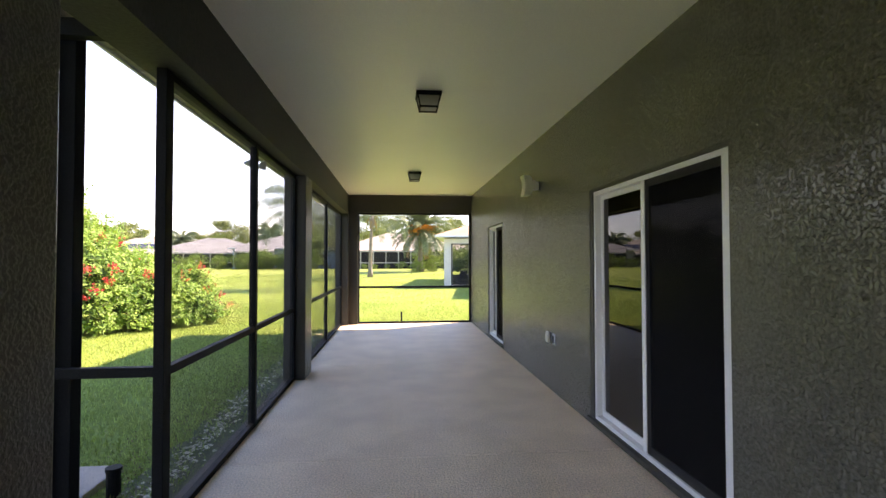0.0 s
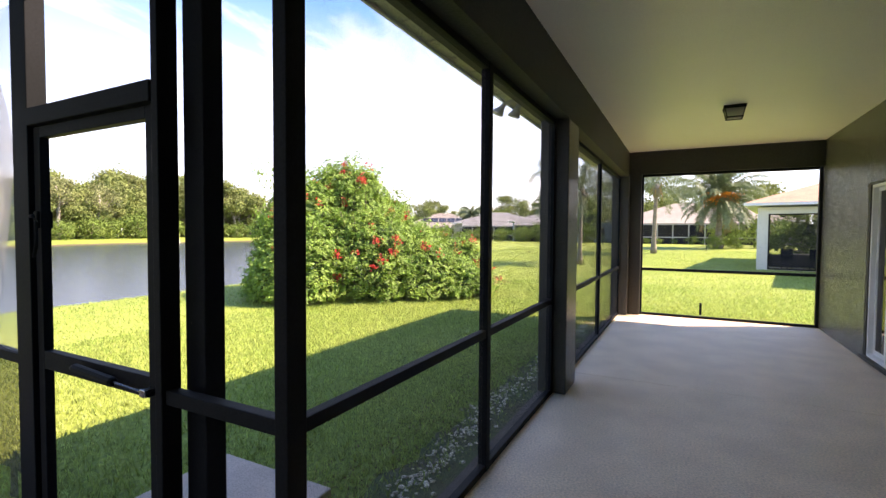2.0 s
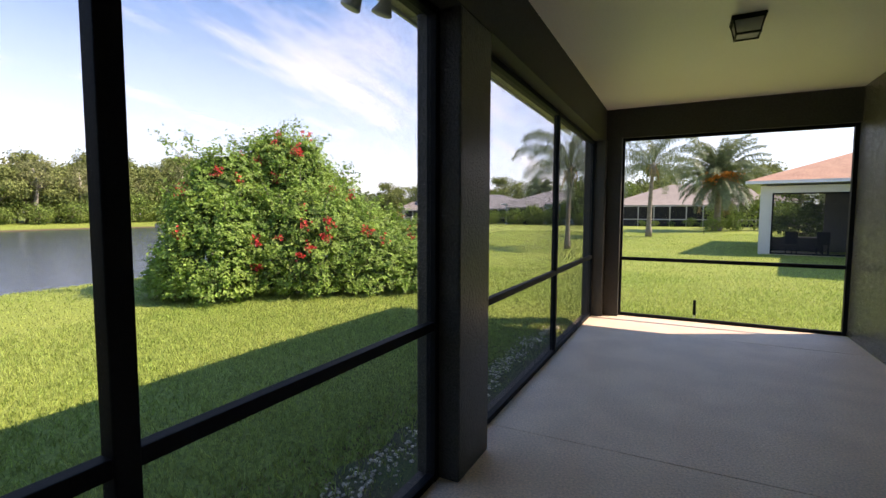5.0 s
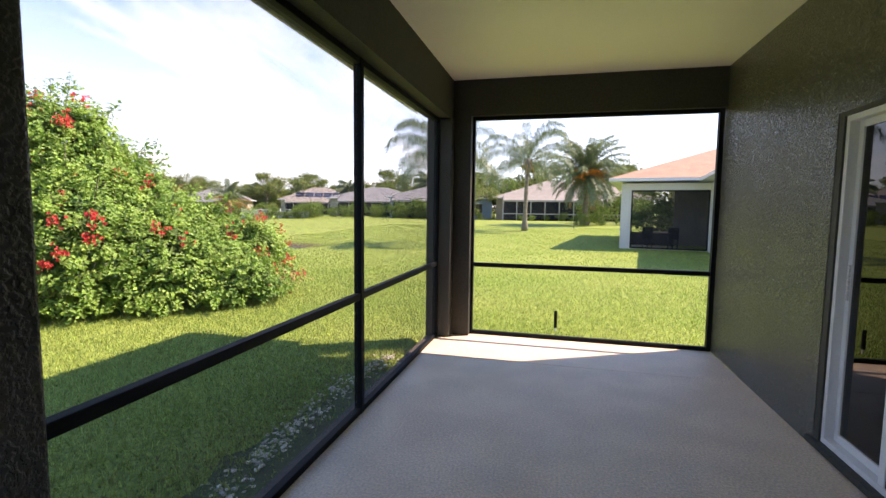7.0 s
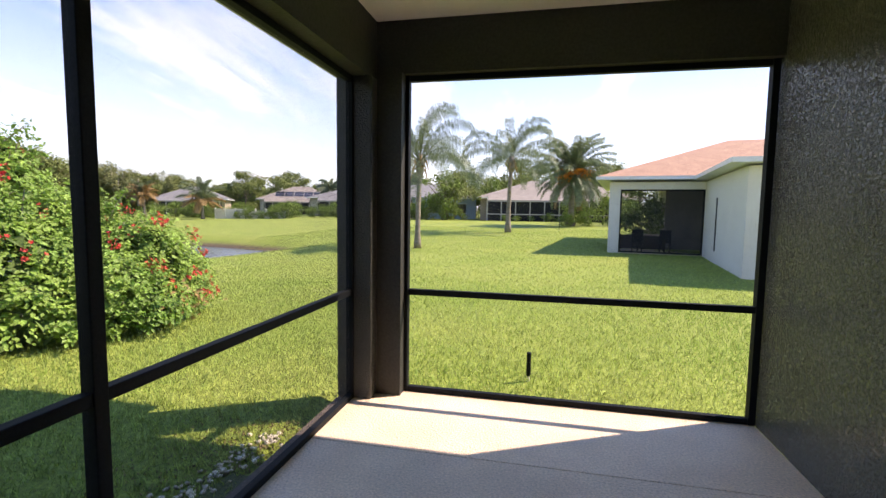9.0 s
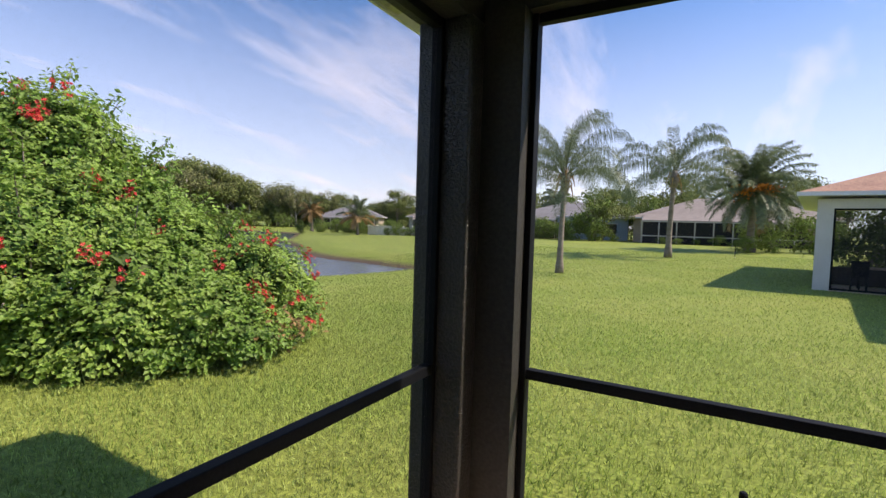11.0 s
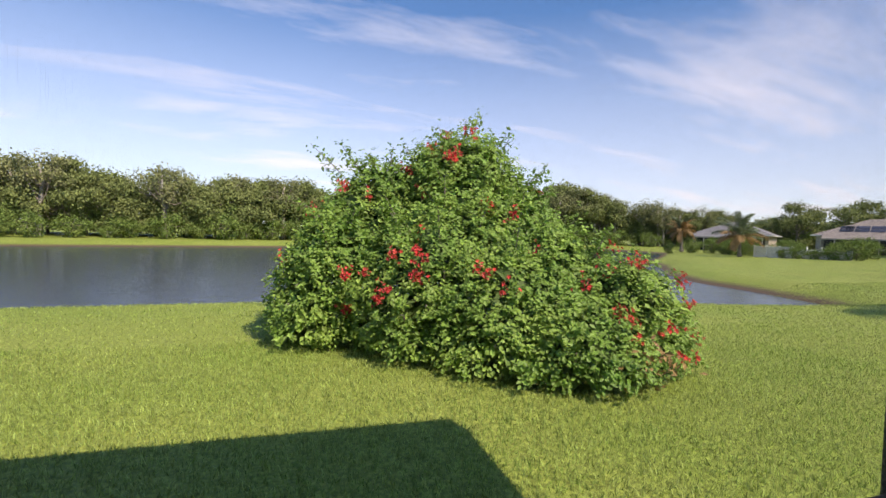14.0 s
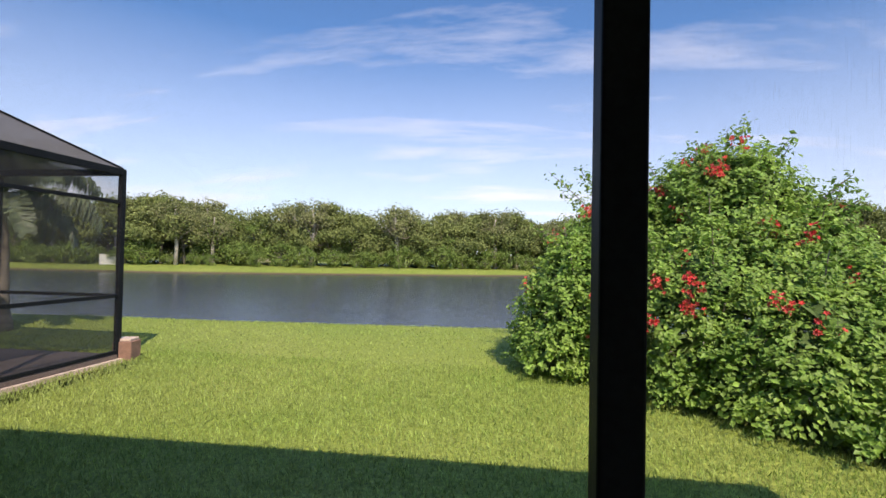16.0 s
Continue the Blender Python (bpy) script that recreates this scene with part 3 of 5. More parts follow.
# twin floodlights under the soffit
flood = thing("flood_light", "pale grey twin-head floodlight under the soffit", "flood light", (-1.46, 5.85, 2.862))
flood.scale = (0.82, 0.82, 0.66)
part("base", tube([(0, 0, 0.002), (0, 0, -0.035)], [0.065, 0.06], 16), GREY_METAL, flood)
for s, lean in ((-1, -0.13), (1, 0.0)):
    part("arm", tube([(0, 0.015 * s, -0.03), (lean * 0.5, 0.05 * s, -0.07), (lean, 0.075 * s, -0.11)], 0.018, 8), GREY_METAL, flood)
    a = Vector((lean, 0.075 * s, -0.11)); d = Vector((-0.45 + lean, 0.10 * s - 0.1, -1)).normalized()
    part("lamp_head", tube([a, a + d * 0.06, a + d * 0.07, a + d * 0.16, a + d * 0.175], [0.032, 0.034, 0.042, 0.078, 0.074], 16), GREY_METAL, flood, "grey bell-shaped lamp head", smooth=False)
    part("lens", tube([a + d * 0.176, a + d * 0.182], [0.068, 0.05], 16), BULB, flood)

# ---- pool cage with the screen door ----
cage = setting(new("screen_cage"), "dark aluminium pool cage with screen walls and roof", "screen cage")
CY, CX, DX0, DX1 = 2.49, -7.0, -2.69, -1.735
def cbar(nm, a, b, w=0.05, h=None):
    """A square bar between two points."""
    bm = tube([a, b], (w / 2) * 1.414, 4)
    return part(nm, bm, FRAME, cage)
def cpost(x, y, z1, w=0.05, d=0.075):
    return part("post", box(x - w / 2, x + w / 2, y - d / 2, y + d / 2, -0.05, z1, 0.004), FRAME, cage)
EAVE = 2.84
for x, w in ((-1.71, 0.04), (-2.765, 0.15), (-4.9, 0.05)):
    cpost(x, CY, EAVE, w, 0.08)
for y in (CY, 0.3, -2.2, -4.7):
    cpost(CX, y, EAVE, 0.075)
part("head", box(CX, -1.16, CY - 0.035, CY + 0.035, EAVE - 0.1, EAVE, 0.004), FRAME, cage)
part("side_head", box(CX - 0.035, CX + 0.035, -4.7, CY - 0.04, EAVE - 0.1, EAVE, 0.004), FRAME, cage)
for x0, x1 in ((-6.96, -4.925), (-4.875, -2.842)):
    part("rail", box(x0, x1, CY - 0.025, CY + 0.025, 0.86, 0.91, 0.004), FRAME, cage)
    part("upper_rail", box(x0, x1, CY - 0.025, CY + 0.025, 2.3, 2.35, 0.004), FRAME, cage) if x1 < -4.8 else None
    part("kick_sill", box(x0, x1, CY - 0.025, CY + 0.025, 0.0, 0.05, 0.004), FRAME, cage)
part("rail", box(-1.689, -1.108, CY - 0.025, CY + 0.025, 0.865, 0.92, 0.004), FRAME, cage)
part("kick_sill", box(-1.689, -1.108, CY - 0.025, CY + 0.025, 0.0, 0.05, 0.004), FRAME, cage)
part("door_head", box(DX0, DX1, CY - 0.045, CY + 0.045, 2.005, 2.085, 0.004), FRAME, cage)
for y0, y1 in ((0.34, 2.46), (-2.16, 0.26), (-4.66, -2.24)):
    part("side_rail", box(CX - 0.025, CX + 0.025, y0, y1, 0.86, 0.91, 0.004), FRAME, cage)
    pane("side_mesh", [(CX, y0, 0.05), (CX, y1, 0.05), (CX, y1, EAVE - 0.1), (CX, y0, EAVE - 0.1)], SCREEN, cage)
pane("mesh", [(CX, CY, 0.05), (-4.9, CY, 0.05), (-4.9, CY, EAVE - 0.1), (CX, CY, EAVE - 0.1)], SCREEN_DARK, cage)
pane("mesh", [(-1.62, CY, 0.05), (-1.12, CY, 0.05), (-1.12, CY, EAVE - 0.1), (-1.62, CY, EAVE - 0.1)], SCREEN, cage)
pane("transom_mesh", [(DX0, CY, 2.08), (DX1, CY, 2.08), (DX1, CY, EAVE - 0.1), (DX0, CY, EAVE - 0.1)], SCREEN, cage)
# the loose, billowing mesh beside the door
rng = random.Random(5)
verts, faces, skirt, NU, NV = [], [], [], 26, 34
for j in range(NV + 1):
    for i in range(NU + 1):
        u, v = i / NU, j / NV
        x = -4.9 + u * 2.06
        z = 0.05 + v * 2.57
        edge = min(1, 4 * min(u, 1 - u, v + 0.05, 1 - v))
        b = 0.085 * edge * (math.sin(9 * u + 2.2 * v + 1.5 * noise.noise((u * 2, v, 0))) + 0.6 * math.sin(21 * u - 3 * v))
        verts.append((x, CY - 0.01 + b * (0.5 + 0.9 * v), z))
for j in range(NV):
    for i in range(NU):
        k = j * (NU + 1) + i
        q = (k, k + 1, k + NU + 2, k + NU + 1)
        if j >= 11:
            faces.append(q)
        elif j > 5 * abs(math.sin(i * 1.9)) * (1 - i / NU * 0.6):
            skirt.append(q)
raw("loose_mesh", verts, faces, SCREEN_SAG, cage, "pale sagging insect mesh", smooth=True)
raw("torn_skirt", verts, skirt, SCREEN_SKIRT, cage, "dark torn insect mesh hanging in folds", smooth=True)
# hipped screen roof
RH, RI = 3.75, 1.5
top = [(CX + RI, CY - RI, RH), (-1.5, CY - RI, RH), (CX + RI, -4.7, RH), (-1.5, -4.7, RH)]
pane("roof_mesh", [(CX, CY, EAVE), (-1.62, CY, EAVE), top[1], top[0]], SCREEN_ROOF, cage)
pane("roof_mesh", [(CX, -4.7, EAVE), (CX, CY, EAVE), top[0], top[2]], SCREEN_ROOF, cage)
pane("roof_mesh", [top[2], top[0], top[1], top[3]], SCREEN_ROOF, cage)
for a, b in (((CX, CY, EAVE), top[0]), (top[0], top[1]), (top[0], top[2]), ((-4.9, CY, EAVE), (-4.9, CY - RI, RH)), ((-2.66, CY, EAVE), (-2.66, CY - RI, RH)), ((CX, 0.3, EAVE), (CX + RI, 0.3, RH))):
    cbar("roof_bar", a, b)
part("deck_edge", box(CX - 0.1, -1.2, CY + 0.04, CY + 0.1, -0.14, -0.07, 0.006), PAD, cage, "pale concrete deck edge")

sd = thing("screen_door", "dark aluminium screen door with lever and closer, shut", "screen door", (DX0, CY, 0))
W = DX1 - DX0
for nm, b in (("stile", (0.008, 0.065, -0.02, 0.02, 0.02, 2.0)), ("stile", (W - 0.065, W - 0.008, -0.02, 0.02, 0.02, 2.0)), ("top_rail", (0.065, W - 0.065, -0.02, 0.02, 1.95, 2.0)),
              ("mid_rail", (0.065, W - 0.065, -0.02, 0.02, 0.87, 0.955)), ("kick_rail", (0.065, W - 0.065, -0.02, 0.02, 0.02, 0.12))):
    part(nm, box(*b, 0.003), FRAME, sd)
pane("upper_mesh", [(0.065, 0, 0.955), (W - 0.065, 0, 0.955), (W - 0.065, 0, 1.95), (0.065, 0, 1.95)], SCREEN, sd)
pane("lower_mesh", [(0.065, 0, 0.12), (W - 0.065, 0, 0.12), (W - 0.065, 0, 0.87), (0.065, 0, 0.87)], SCREEN, sd)
part("closer", tube([(0.40, -0.055, 0.93), (0.42, -0.055, 0.93), (0.70, -0.055, 0.915), (0.71, -0.055, 0.915)], [0.014, 0.021, 0.021, 0.014], 10), FRAME, sd, "black tube door closer")
part("closer_rod", tube([(0.71, -0.055, 0.915), (0.90, -0.05, 0.905)], 0.006, 6), CHROME, sd, "bright closer rod")
part("closer_bracket", box(0.90, 0.935, -0.065, -0.02, 0.89, 0.92, 0.003), CHROME, sd)
lev = part("latch", box(0.02, 0.055, -0.032, 0.032, 1.53, 1.61, 0.004), FRAME, sd)
part("lever", tube([(0.04, -0.05, 1.585), (0.13, -0.075, 1.585), (0.155, -0.075, 1.56), (0.15, -0.075, 1.45), (0.115, -0.07, 1.40)], 0.008, 8), FRAME, lev)
for z in (0.35, 1.75):
    part("hinge", tube([(W + 0.002, -0.028, z), (W + 0.002, -0.028, z + 0.09)], 0.009, 8), FRAME, sd)

spout = thing("downspout", "dark square metal downspout beside the screen door", "downspout", (-1.655, 2.61, -0.1))
part("pipe", box(-0.06, 0.06, -0.045, 0.045, 0.0, 3.08, 0.006), FRAME, spout)
part("elbow", box(-0.055, 0.055, 0.043, 0.24, 0.0, 0.07, 0.006), FRAME, spout)

# ---- ground and lake ----
WATER_Z, LAWN_Z = -0.6, -0.12
SHORE = [(-13.2, -90), (-13.8, 0), (-14.2, 7), (-14.6, 12), (-14.0, 17), (-12.6, 21.0), (-12.0, 23.2), (-11.7, 25.4), (-11.9, 26.6), (-12.9, 27.2), (-15.6, 27.9), (-19.5, 28.6), (-24.5, 31.0), (-31, 36.5), (-38, 41.5), (-48, 52), (-60, 64), (-76, 66),
         (-74, 40), (-66, 20), (-57, 6), (-50, -12), (-45, -26), (-42, -90)]


def shore_distance(x, y):
    """Metres from the water's edge, negative inside the lake (vectorised)."""
    best = np.full(x.shape, 1e9)
    inside = np.zeros(x.shape, bool)
    for (ax, ay), (bx, by) in zip(SHORE, SHORE[1:] + SHORE[:1]):
        ex, ey = bx - ax, by - ay
        t = np.clip(((x - ax) * ex + (y - ay) * ey) / (ex * ex + ey * ey), 0, 1)
        best = np.minimum(best, np.hypot(x - ax - t * ex, y - ay - t * ey))
        cross = ((ay > y) != (by > y))
        with np.errstate(divide="ignore", invalid="ignore"):
            xi = ax + (y - ay) * ex / (ey if ey else 1e-9)
        inside ^= cross & (x < xi)
    return np.where(inside, -best, best)


def ground_height(x, y):
    s = shore_distance(x, y)
    rise = np.clip((s + 0.5) / 3.2, 0, 1)
    rise = rise * rise * (3 - 2 * rise)
    far = np.clip((s - 2) / 20, 0, 1) * np.clip((np.hypot(x, y) - 28) / 30, 0, 1) * 0.42
    h = (WATER_Z - 0.16) + rise * (LAWN_Z - WATER_Z + 0.16) + far
    return np.where(s < -0.5, WATER_Z - 0.16 + np.maximum(s + 0.5, -8) * 0.15, h)


NG = 330
u = np.linspace(-1, 1, NG)
warp = np.sinh(u * 5.6) / np.sinh(5.6) * 900
GX, GY = np.meshgrid(warp - 9, warp + 12)
GZ = ground_height(GX, GY) + 0.02 * np.sin(GX * 0.9 + 1.3) * np.sin(GY * 0.7) * (np.hypot(GX, GY) < 60)
under = (GX > -1.36) & (GX < 12.3) & (GY > -4.2) & (GY < 11.2)
under |= (GX > -7.5) & (GX < 0) & (GY > -5) & (GY < 2.75)
GZ = np.where(under, -0.35, GZ)
idx = np.arange(NG * NG).reshape(NG, NG)
quads = np.stack([idx[:-1, :-1], idx[:-1, 1:], idx[1:, 1:], idx[1:, :-1]], -1).reshape(-1, 4)
ground = raw("ground", np.stack([GX.ravel(), GY.ravel(), GZ.ravel()], -1).tolist(), quads.tolist(), GRASS, smooth=True)
setting(ground, "sunlit St Augustine lawn sloping to the lake", "lawn")
water = raw("water", [(-140, -140, WATER_Z), (-10.5, -140, WATER_Z), (-10.5, 75, WATER_Z), (-140, 75, WATER_Z)], [(0, 1, 2, 3)], WATER)
setting(water, "calm grey-blue lake with fine ripples", "lake")

# shaded bare strip beside the slab
sv = [(-1.19, 2.6 + k * 0.15, -0.109) for k in range(48)] + [(-1.68 + 0.16 * noise.noise((k * 2.3, 2.0, 0)) + 0.3 * max(0, (k - 38) / 10), 2.6 + k * 0.15, -0.109) for k in range(47, -1, -1)]
strip = raw("trim_soil", sv, [tuple(range(len(sv)))], SOIL)
setting(strip, "bare brown-green soil strip beside the porch slab", "soil")
pad = thing("door_pad", "square concrete landing pad outside the screen door", "concrete pad", (-2.85, 2.62, -0.2))
part("slab", box(0, 0.97, 0, 1.0, 0, 0.13, 0.012), PAD, pad)
DECK = surface("dark_paver", (0.17, 0.13, 0.11), (0.12, 0.095, 0.085), 2.0, 40, 0.7, 0.5, 60)
deck = setting(link("floor_deck", box(CX, -1.205, -6, CY + 0.035, -0.2, -0.012), DECK), "worn concrete pool deck", "deck")

# pebbles in the drip line
rng = random.Random(3)
def pebble_mesh(seed):
    r = random.Random(seed)
    bm = bmesh.new()
    bmesh.ops.create_icosphere(bm, subdivisions=1, radius=1.0)
    for v in bm.verts:
        v.co *= r.uniform(0.75, 1.15)
        v.co.z *= 0.55
    me = bpy.data.meshes.new("pebble")
    bm.to_mesh(me); bm.free()
    me.materials.append(PEBBLE)
    me.polygons.foreach_set("use_smooth", [True] * len(me.polygons))
    return me
pebble_kinds = [pebble_mesh(s) for s in range(6)]
bed = thing("pebble_strip", "scattered pale pebbles along the roof's drip line", "pebbles", (-1.55, 5, -0.11))
PV = [np.array([v.co[:] for v in me.vertices]) for me in pebble_kinds]
PF = [np.array([p.vertices[:] for p in me.polygons]) for me in pebble_kinds]
sv, sf, base = [], [], 0
for k in range(1150):
    y = rng.uniform(2.7, 10.2)
    x = -1.52 + rng.gauss(0, 0.07) + 0.04 * math.sin(y * 2)
    s = rng.uniform(0.008, 0.022)
    m = pose(x, y, -0.112 + s * 0.2, rng.uniform(-25, 25), rng.uniform(-25, 25), rng.uniform(0, 360)) @ Matrix.Diagonal((s, s * rng.uniform(0.7, 1.3), s, 1))
    if k < 280:
        ob = new("pebble", pebble_kinds[k % 6])
        ob.parent = bed
        ob.matrix_basis = bed.matrix_basis.inverted() @ m
    else:
        q = PV[k % 6] @ np.array(m.to_3x3()).T + np.array(m.translation)
        sv.append(q); sf.append(PF[k % 6] + base); base += len(q)
loose = raw("loose_pebbles", np.concatenate(sv).tolist(), np.concatenate(sf).tolist(), PEBBLES, smooth=True)
tagged(loose, "small pale pebbles strewn over bare soil", "pebbles", kind="stuff")

# grass blades: tufts near the porch
nr = np.random.default_rng(11)
def blades(name, n, area, keep, height, width, label, simple=False, mat=BLADE, category="grass"):
    x0, x1, y0, y1 = area
    x = nr.uniform(x0, x1, n); y = nr.uniform(y0, y1, n)
    ok = keep(x, y)
    x, y = x[ok], y[ok]
    z = ground_height(x, y) + 0.02 * np.sin(x * 0.9 + 1.3) * np.sin(y * 0.7) - 0.006
    n = len(x)
    a = nr.uniform(0, 2 * np.pi, n); h = height * nr.uniform(0.55, 1.25, n); lean = nr.uniform(0.2, 0.9, n) * h
    d = nr.uniform(0, 2 * np.pi, n)
    wx, wy = np.cos(a) * width / 2, np.sin(a) * width / 2
    lx, ly = np.cos(d) * lean, np.sin(d) * lean
    v = np.empty((n, 5, 3))
    v[:, 0] = np.stack([x - wx, y - wy, z], -1); v[:, 1] = np.stack([x + wx, y + wy, z], -1)
    v[:, 2] = np.stack([x + wx * .8 + lx * .35, y + wy * .8 + ly * .35, z + h * .6], -1)
    v[:, 3] = np.stack([x - wx * .8 + lx * .35, y - wy * .8 + ly * .35, z + h * .6], -1)
    v[:, 4] = np.stack([x + lx, y + ly, z + h], -1)
    i = np.arange(n)[:, None] * 5
    f = [*(i + np.array([[0, 1, 2, 3]])).tolist(), *(i + np.array([[3, 2, 4]])).tolist()]
    if simple:
        v = v[:, [0, 1, 4]]
        f = (np.arange(n)[:, None] * 3 + np.array([[0, 1, 2]])).tolist()
    ob = raw(name, v.reshape(-1, 3).tolist(), f, mat)
    return tagged(ob, label, category, kind="stuff")

def on_lawn(x, y):
    s = shore_distance(x, y)
    house = (x > -1.3) & (y < 11.25)
    strip_ = (x > -2.35) & (x < -1.2) & (y < 11.3) & (nr.uniform(0, 1, x.shape) > np.clip((-1.2 - x) / 0.5, 0.3, 0.95))
    pad_ = (x > -2.9) & (x < -1.85) & (y < 3.65)
    return (s > 0.3) & ~house & ~strip_ & ~pad_ & ~((y < 2.6) & (x > -7.4))
blades("grass", 250000, (-7.8, 4.5, 2.6, 20.0), lambda x, y: on_lawn(x, y) & (nr.uniform(0, 1, x.shape) < np.clip((20.5 - y) / 8, 0, 1)), 0.058, 0.0075, "thick green lawn grass near the porch")
blades("grass", 240000, (-15.0, 10.0, -3.0, 46.0), on_lawn, 0.05, 0.02, "green lawn grass further off", True)

blades("leaf_litter", 9000, (-2.25, -1.21, 2.75, 10.4), lambda x, y: nr.uniform(0, 1, x.shape) < np.clip((x + 2.3) / 0.6, 0, 1) * ~((x < -1.85) & (y < 3.65)), 0.022, 0.013, "dry brown leaf litter strewn over the soil strip", mat=LITTER, category="leaf litter")

# ---- leaves, shared by bush and trees ----
def leaf_cloud(centres, normals, size, rg, aspect=0.55, curl=0.25, flat=False):
    """Folded leaves: two quads each, at the centres, facing roughly along the normals."""
    n = len(centres)
    nrm = normals + rg.normal(0, 0.55, (n, 3))
    nrm /= np.linalg.norm(nrm, axis=1)[:, None] + 1e-9
    t = rg.normal(0, 1, (n, 3))
    t -= nrm * (t * nrm).sum(1)[:, None]
    t /= np.linalg.norm(t, axis=1)[:, None] + 1e-9
    b = np.cross(nrm, t)
    s = size * rg.uniform(0.6, 1.35, n)[:, None]
    v = np.empty((n, 6, 3))
    v[:, 0] = centres - t * s * 0.5
    v[:, 1] = centres + b * s * aspect * 0.5 + nrm * s * curl * 0.4
    v[:, 2] = centres + t * s * 0.55 - nrm * s * curl * 0.3
    v[:, 3] = centres - b * s * aspect * 0.5 + nrm * s * curl * 0.4
    v[:, 4] = centres - t * s * 0.1
    v[:, 5] = centres + t * s * 0.2
    if flat:
        return v[:, :4].reshape(-1, 3), np.arange(n)[:, None] * 4 + np.array([[0, 1, 2, 3]])
    i = np.arange(n)[:, None] * 6
    f = np.concatenate([i + np.array([[0, 1, 2, 4]]), i + np.array([[0, 4, 2, 3]])])
    v[:, 4] = centres - nrm * s * 0.06
    return v.reshape(-1, 3), f[np.argsort(np.concatenate([np.arange(n), np.arange(n)]), kind="stable")]

# ---- flowering vine mound ----
rb = np.random.default_rng(7)
bush = thing("flowering_vine_mound", "large sprawling green trumpet vine mound with red flowers on the lawn", "bush", (-7.0, 11.3, LAWN_Z))
BO = np.array([-7.0, 11.3, LAWN_Z])
# lobes: centre, radii
LOBES = [((-8.5, 10.4, 0.2), (1.3, 1.5, 2.5)), ((-8.3, 11.9, 0.3), (1.6, 1.6, 2.9)), ((-8.4, 11.9, 1.9), (1.15, 1.15, 1.5)), ((-9.0, 10.6, 1.3), (0.9, 0.9, 1.4)), ((-8.2, 12.5, 1.5), (0.7, 0.7, 0.95)), ((-7.6, 12.5, 0.2), (1.4, 1.4, 2.0)),
         ((-6.7, 12.7, 0.2), (1.4, 1.4, 1.45)), ((-5.8, 13.1, 0.1), (1.2, 1.2, 1.2)), ((-5.35, 13.0, 0.0), (0.7, 0.8, 0.8)), ((-7.2, 11.2, 0.1), (1.6, 1.6, 1.9)),
         ((-6.2, 11.7, 0.0), (1.35, 1.3, 1.35)), ((-8.0, 9.6, 0.1), (1.2, 1.1, 1.7)), ((-8.7, 9.15, 0.0), (0.5, 0.45, 0.6)), ((-9.2, 11.4, 0.2), (1.3, 1.6, 2.3)),
         ((-8.8, 13.0, 0.2), (1.3, 1.3, 1.9)), ((-5.3, 12.3, 0.0), (1.0, 1.0, 0.9))]
LC = np.array([a for a, _ in LOBES]); LR = np.array([b for _, b in LOBES])
def mound_points(n, shell, rg):
    """Points in the outer shell of the lobes' union, with outward normals."""
    area = LR[:, 0] * LR[:, 1] + LR[:, 0] * LR[:, 2]
    which = rg.choice(len(LC), n * 2, p=area / area.sum())
    d = rg.normal(0, 1, (n * 2, 3)); d /= np.linalg.norm(d, axis=1)[:, None]
    skin = LC[which] + d * LR[which]
    lump = np.array([noise.noise((a * 1.3, b * 1.3, c * 1.3)) + 0.8 * noise.noise((a * 3.1, b * 3.1, c * 3.6)) for a, b, c in skin])
    depth = 1 - shell * rg.uniform(0, 1, n * 2) ** 1.6 + 0.13 * lump + 0.05 * rg.normal(0, 1, n * 2)
    p = LC[which] + d * LR[which] * depth[:, None]
    nn = d / LR[which]; nn /= np.linalg.norm(nn, axis=1)[:, None]
    q = (((p[:, None, :] - LC[None]) / LR[None]) ** 2).sum(2)
    q[np.arange(len(which)), which] = 9
    ok = (q.min(1) > 0.78) & (p[:, 2] > 0.0)
    p, nn = p[ok], nn[ok]
    return p[:n], nn[:n]
# twigs of three to seven leaflets
pc, nc = mound_points(34000, 0.2, rb)
reps = 6
cen = np.repeat(pc, reps, 0); nor = np.repeat(nc, reps, 0)
ax = rb.normal(0, 1, pc.shape) + nc * 0.4 + np.array([0, 0, -0.25]); ax /= np.linalg.norm(ax, axis=1)[:, None]
k = np.tile(np.arange(reps), len(pc))
side = np.cross(ax, nc); side /= np.linalg.norm(side, axis=1)[:, None] + 1e-9
cen = cen + np.repeat(ax, reps, 0) * ((k // 2) * 0.055)[:, None] + np.repeat(side, reps, 0) * (np.where(k % 2, 0.03, -0.03))[:, None]
v, f = leaf_cloud(cen + [0, 0, 0.02], nor * 0.8 + [0.25, 0.1, 0.8], 0.066, rb, aspect=0.72, flat=True)
raw("foliage", (v - BO).tolist(), f.tolist(), LEAF, bush, "bright green compound leaves")
# inner leaf mass, the mound's inner shade put into its dark green
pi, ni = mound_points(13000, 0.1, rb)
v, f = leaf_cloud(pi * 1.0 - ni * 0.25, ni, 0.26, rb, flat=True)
raw("inner_foliage", (v - BO).tolist(), f.tolist(), LEAF_INNER, bush, "inner leaves in a dark, shade-toned green")
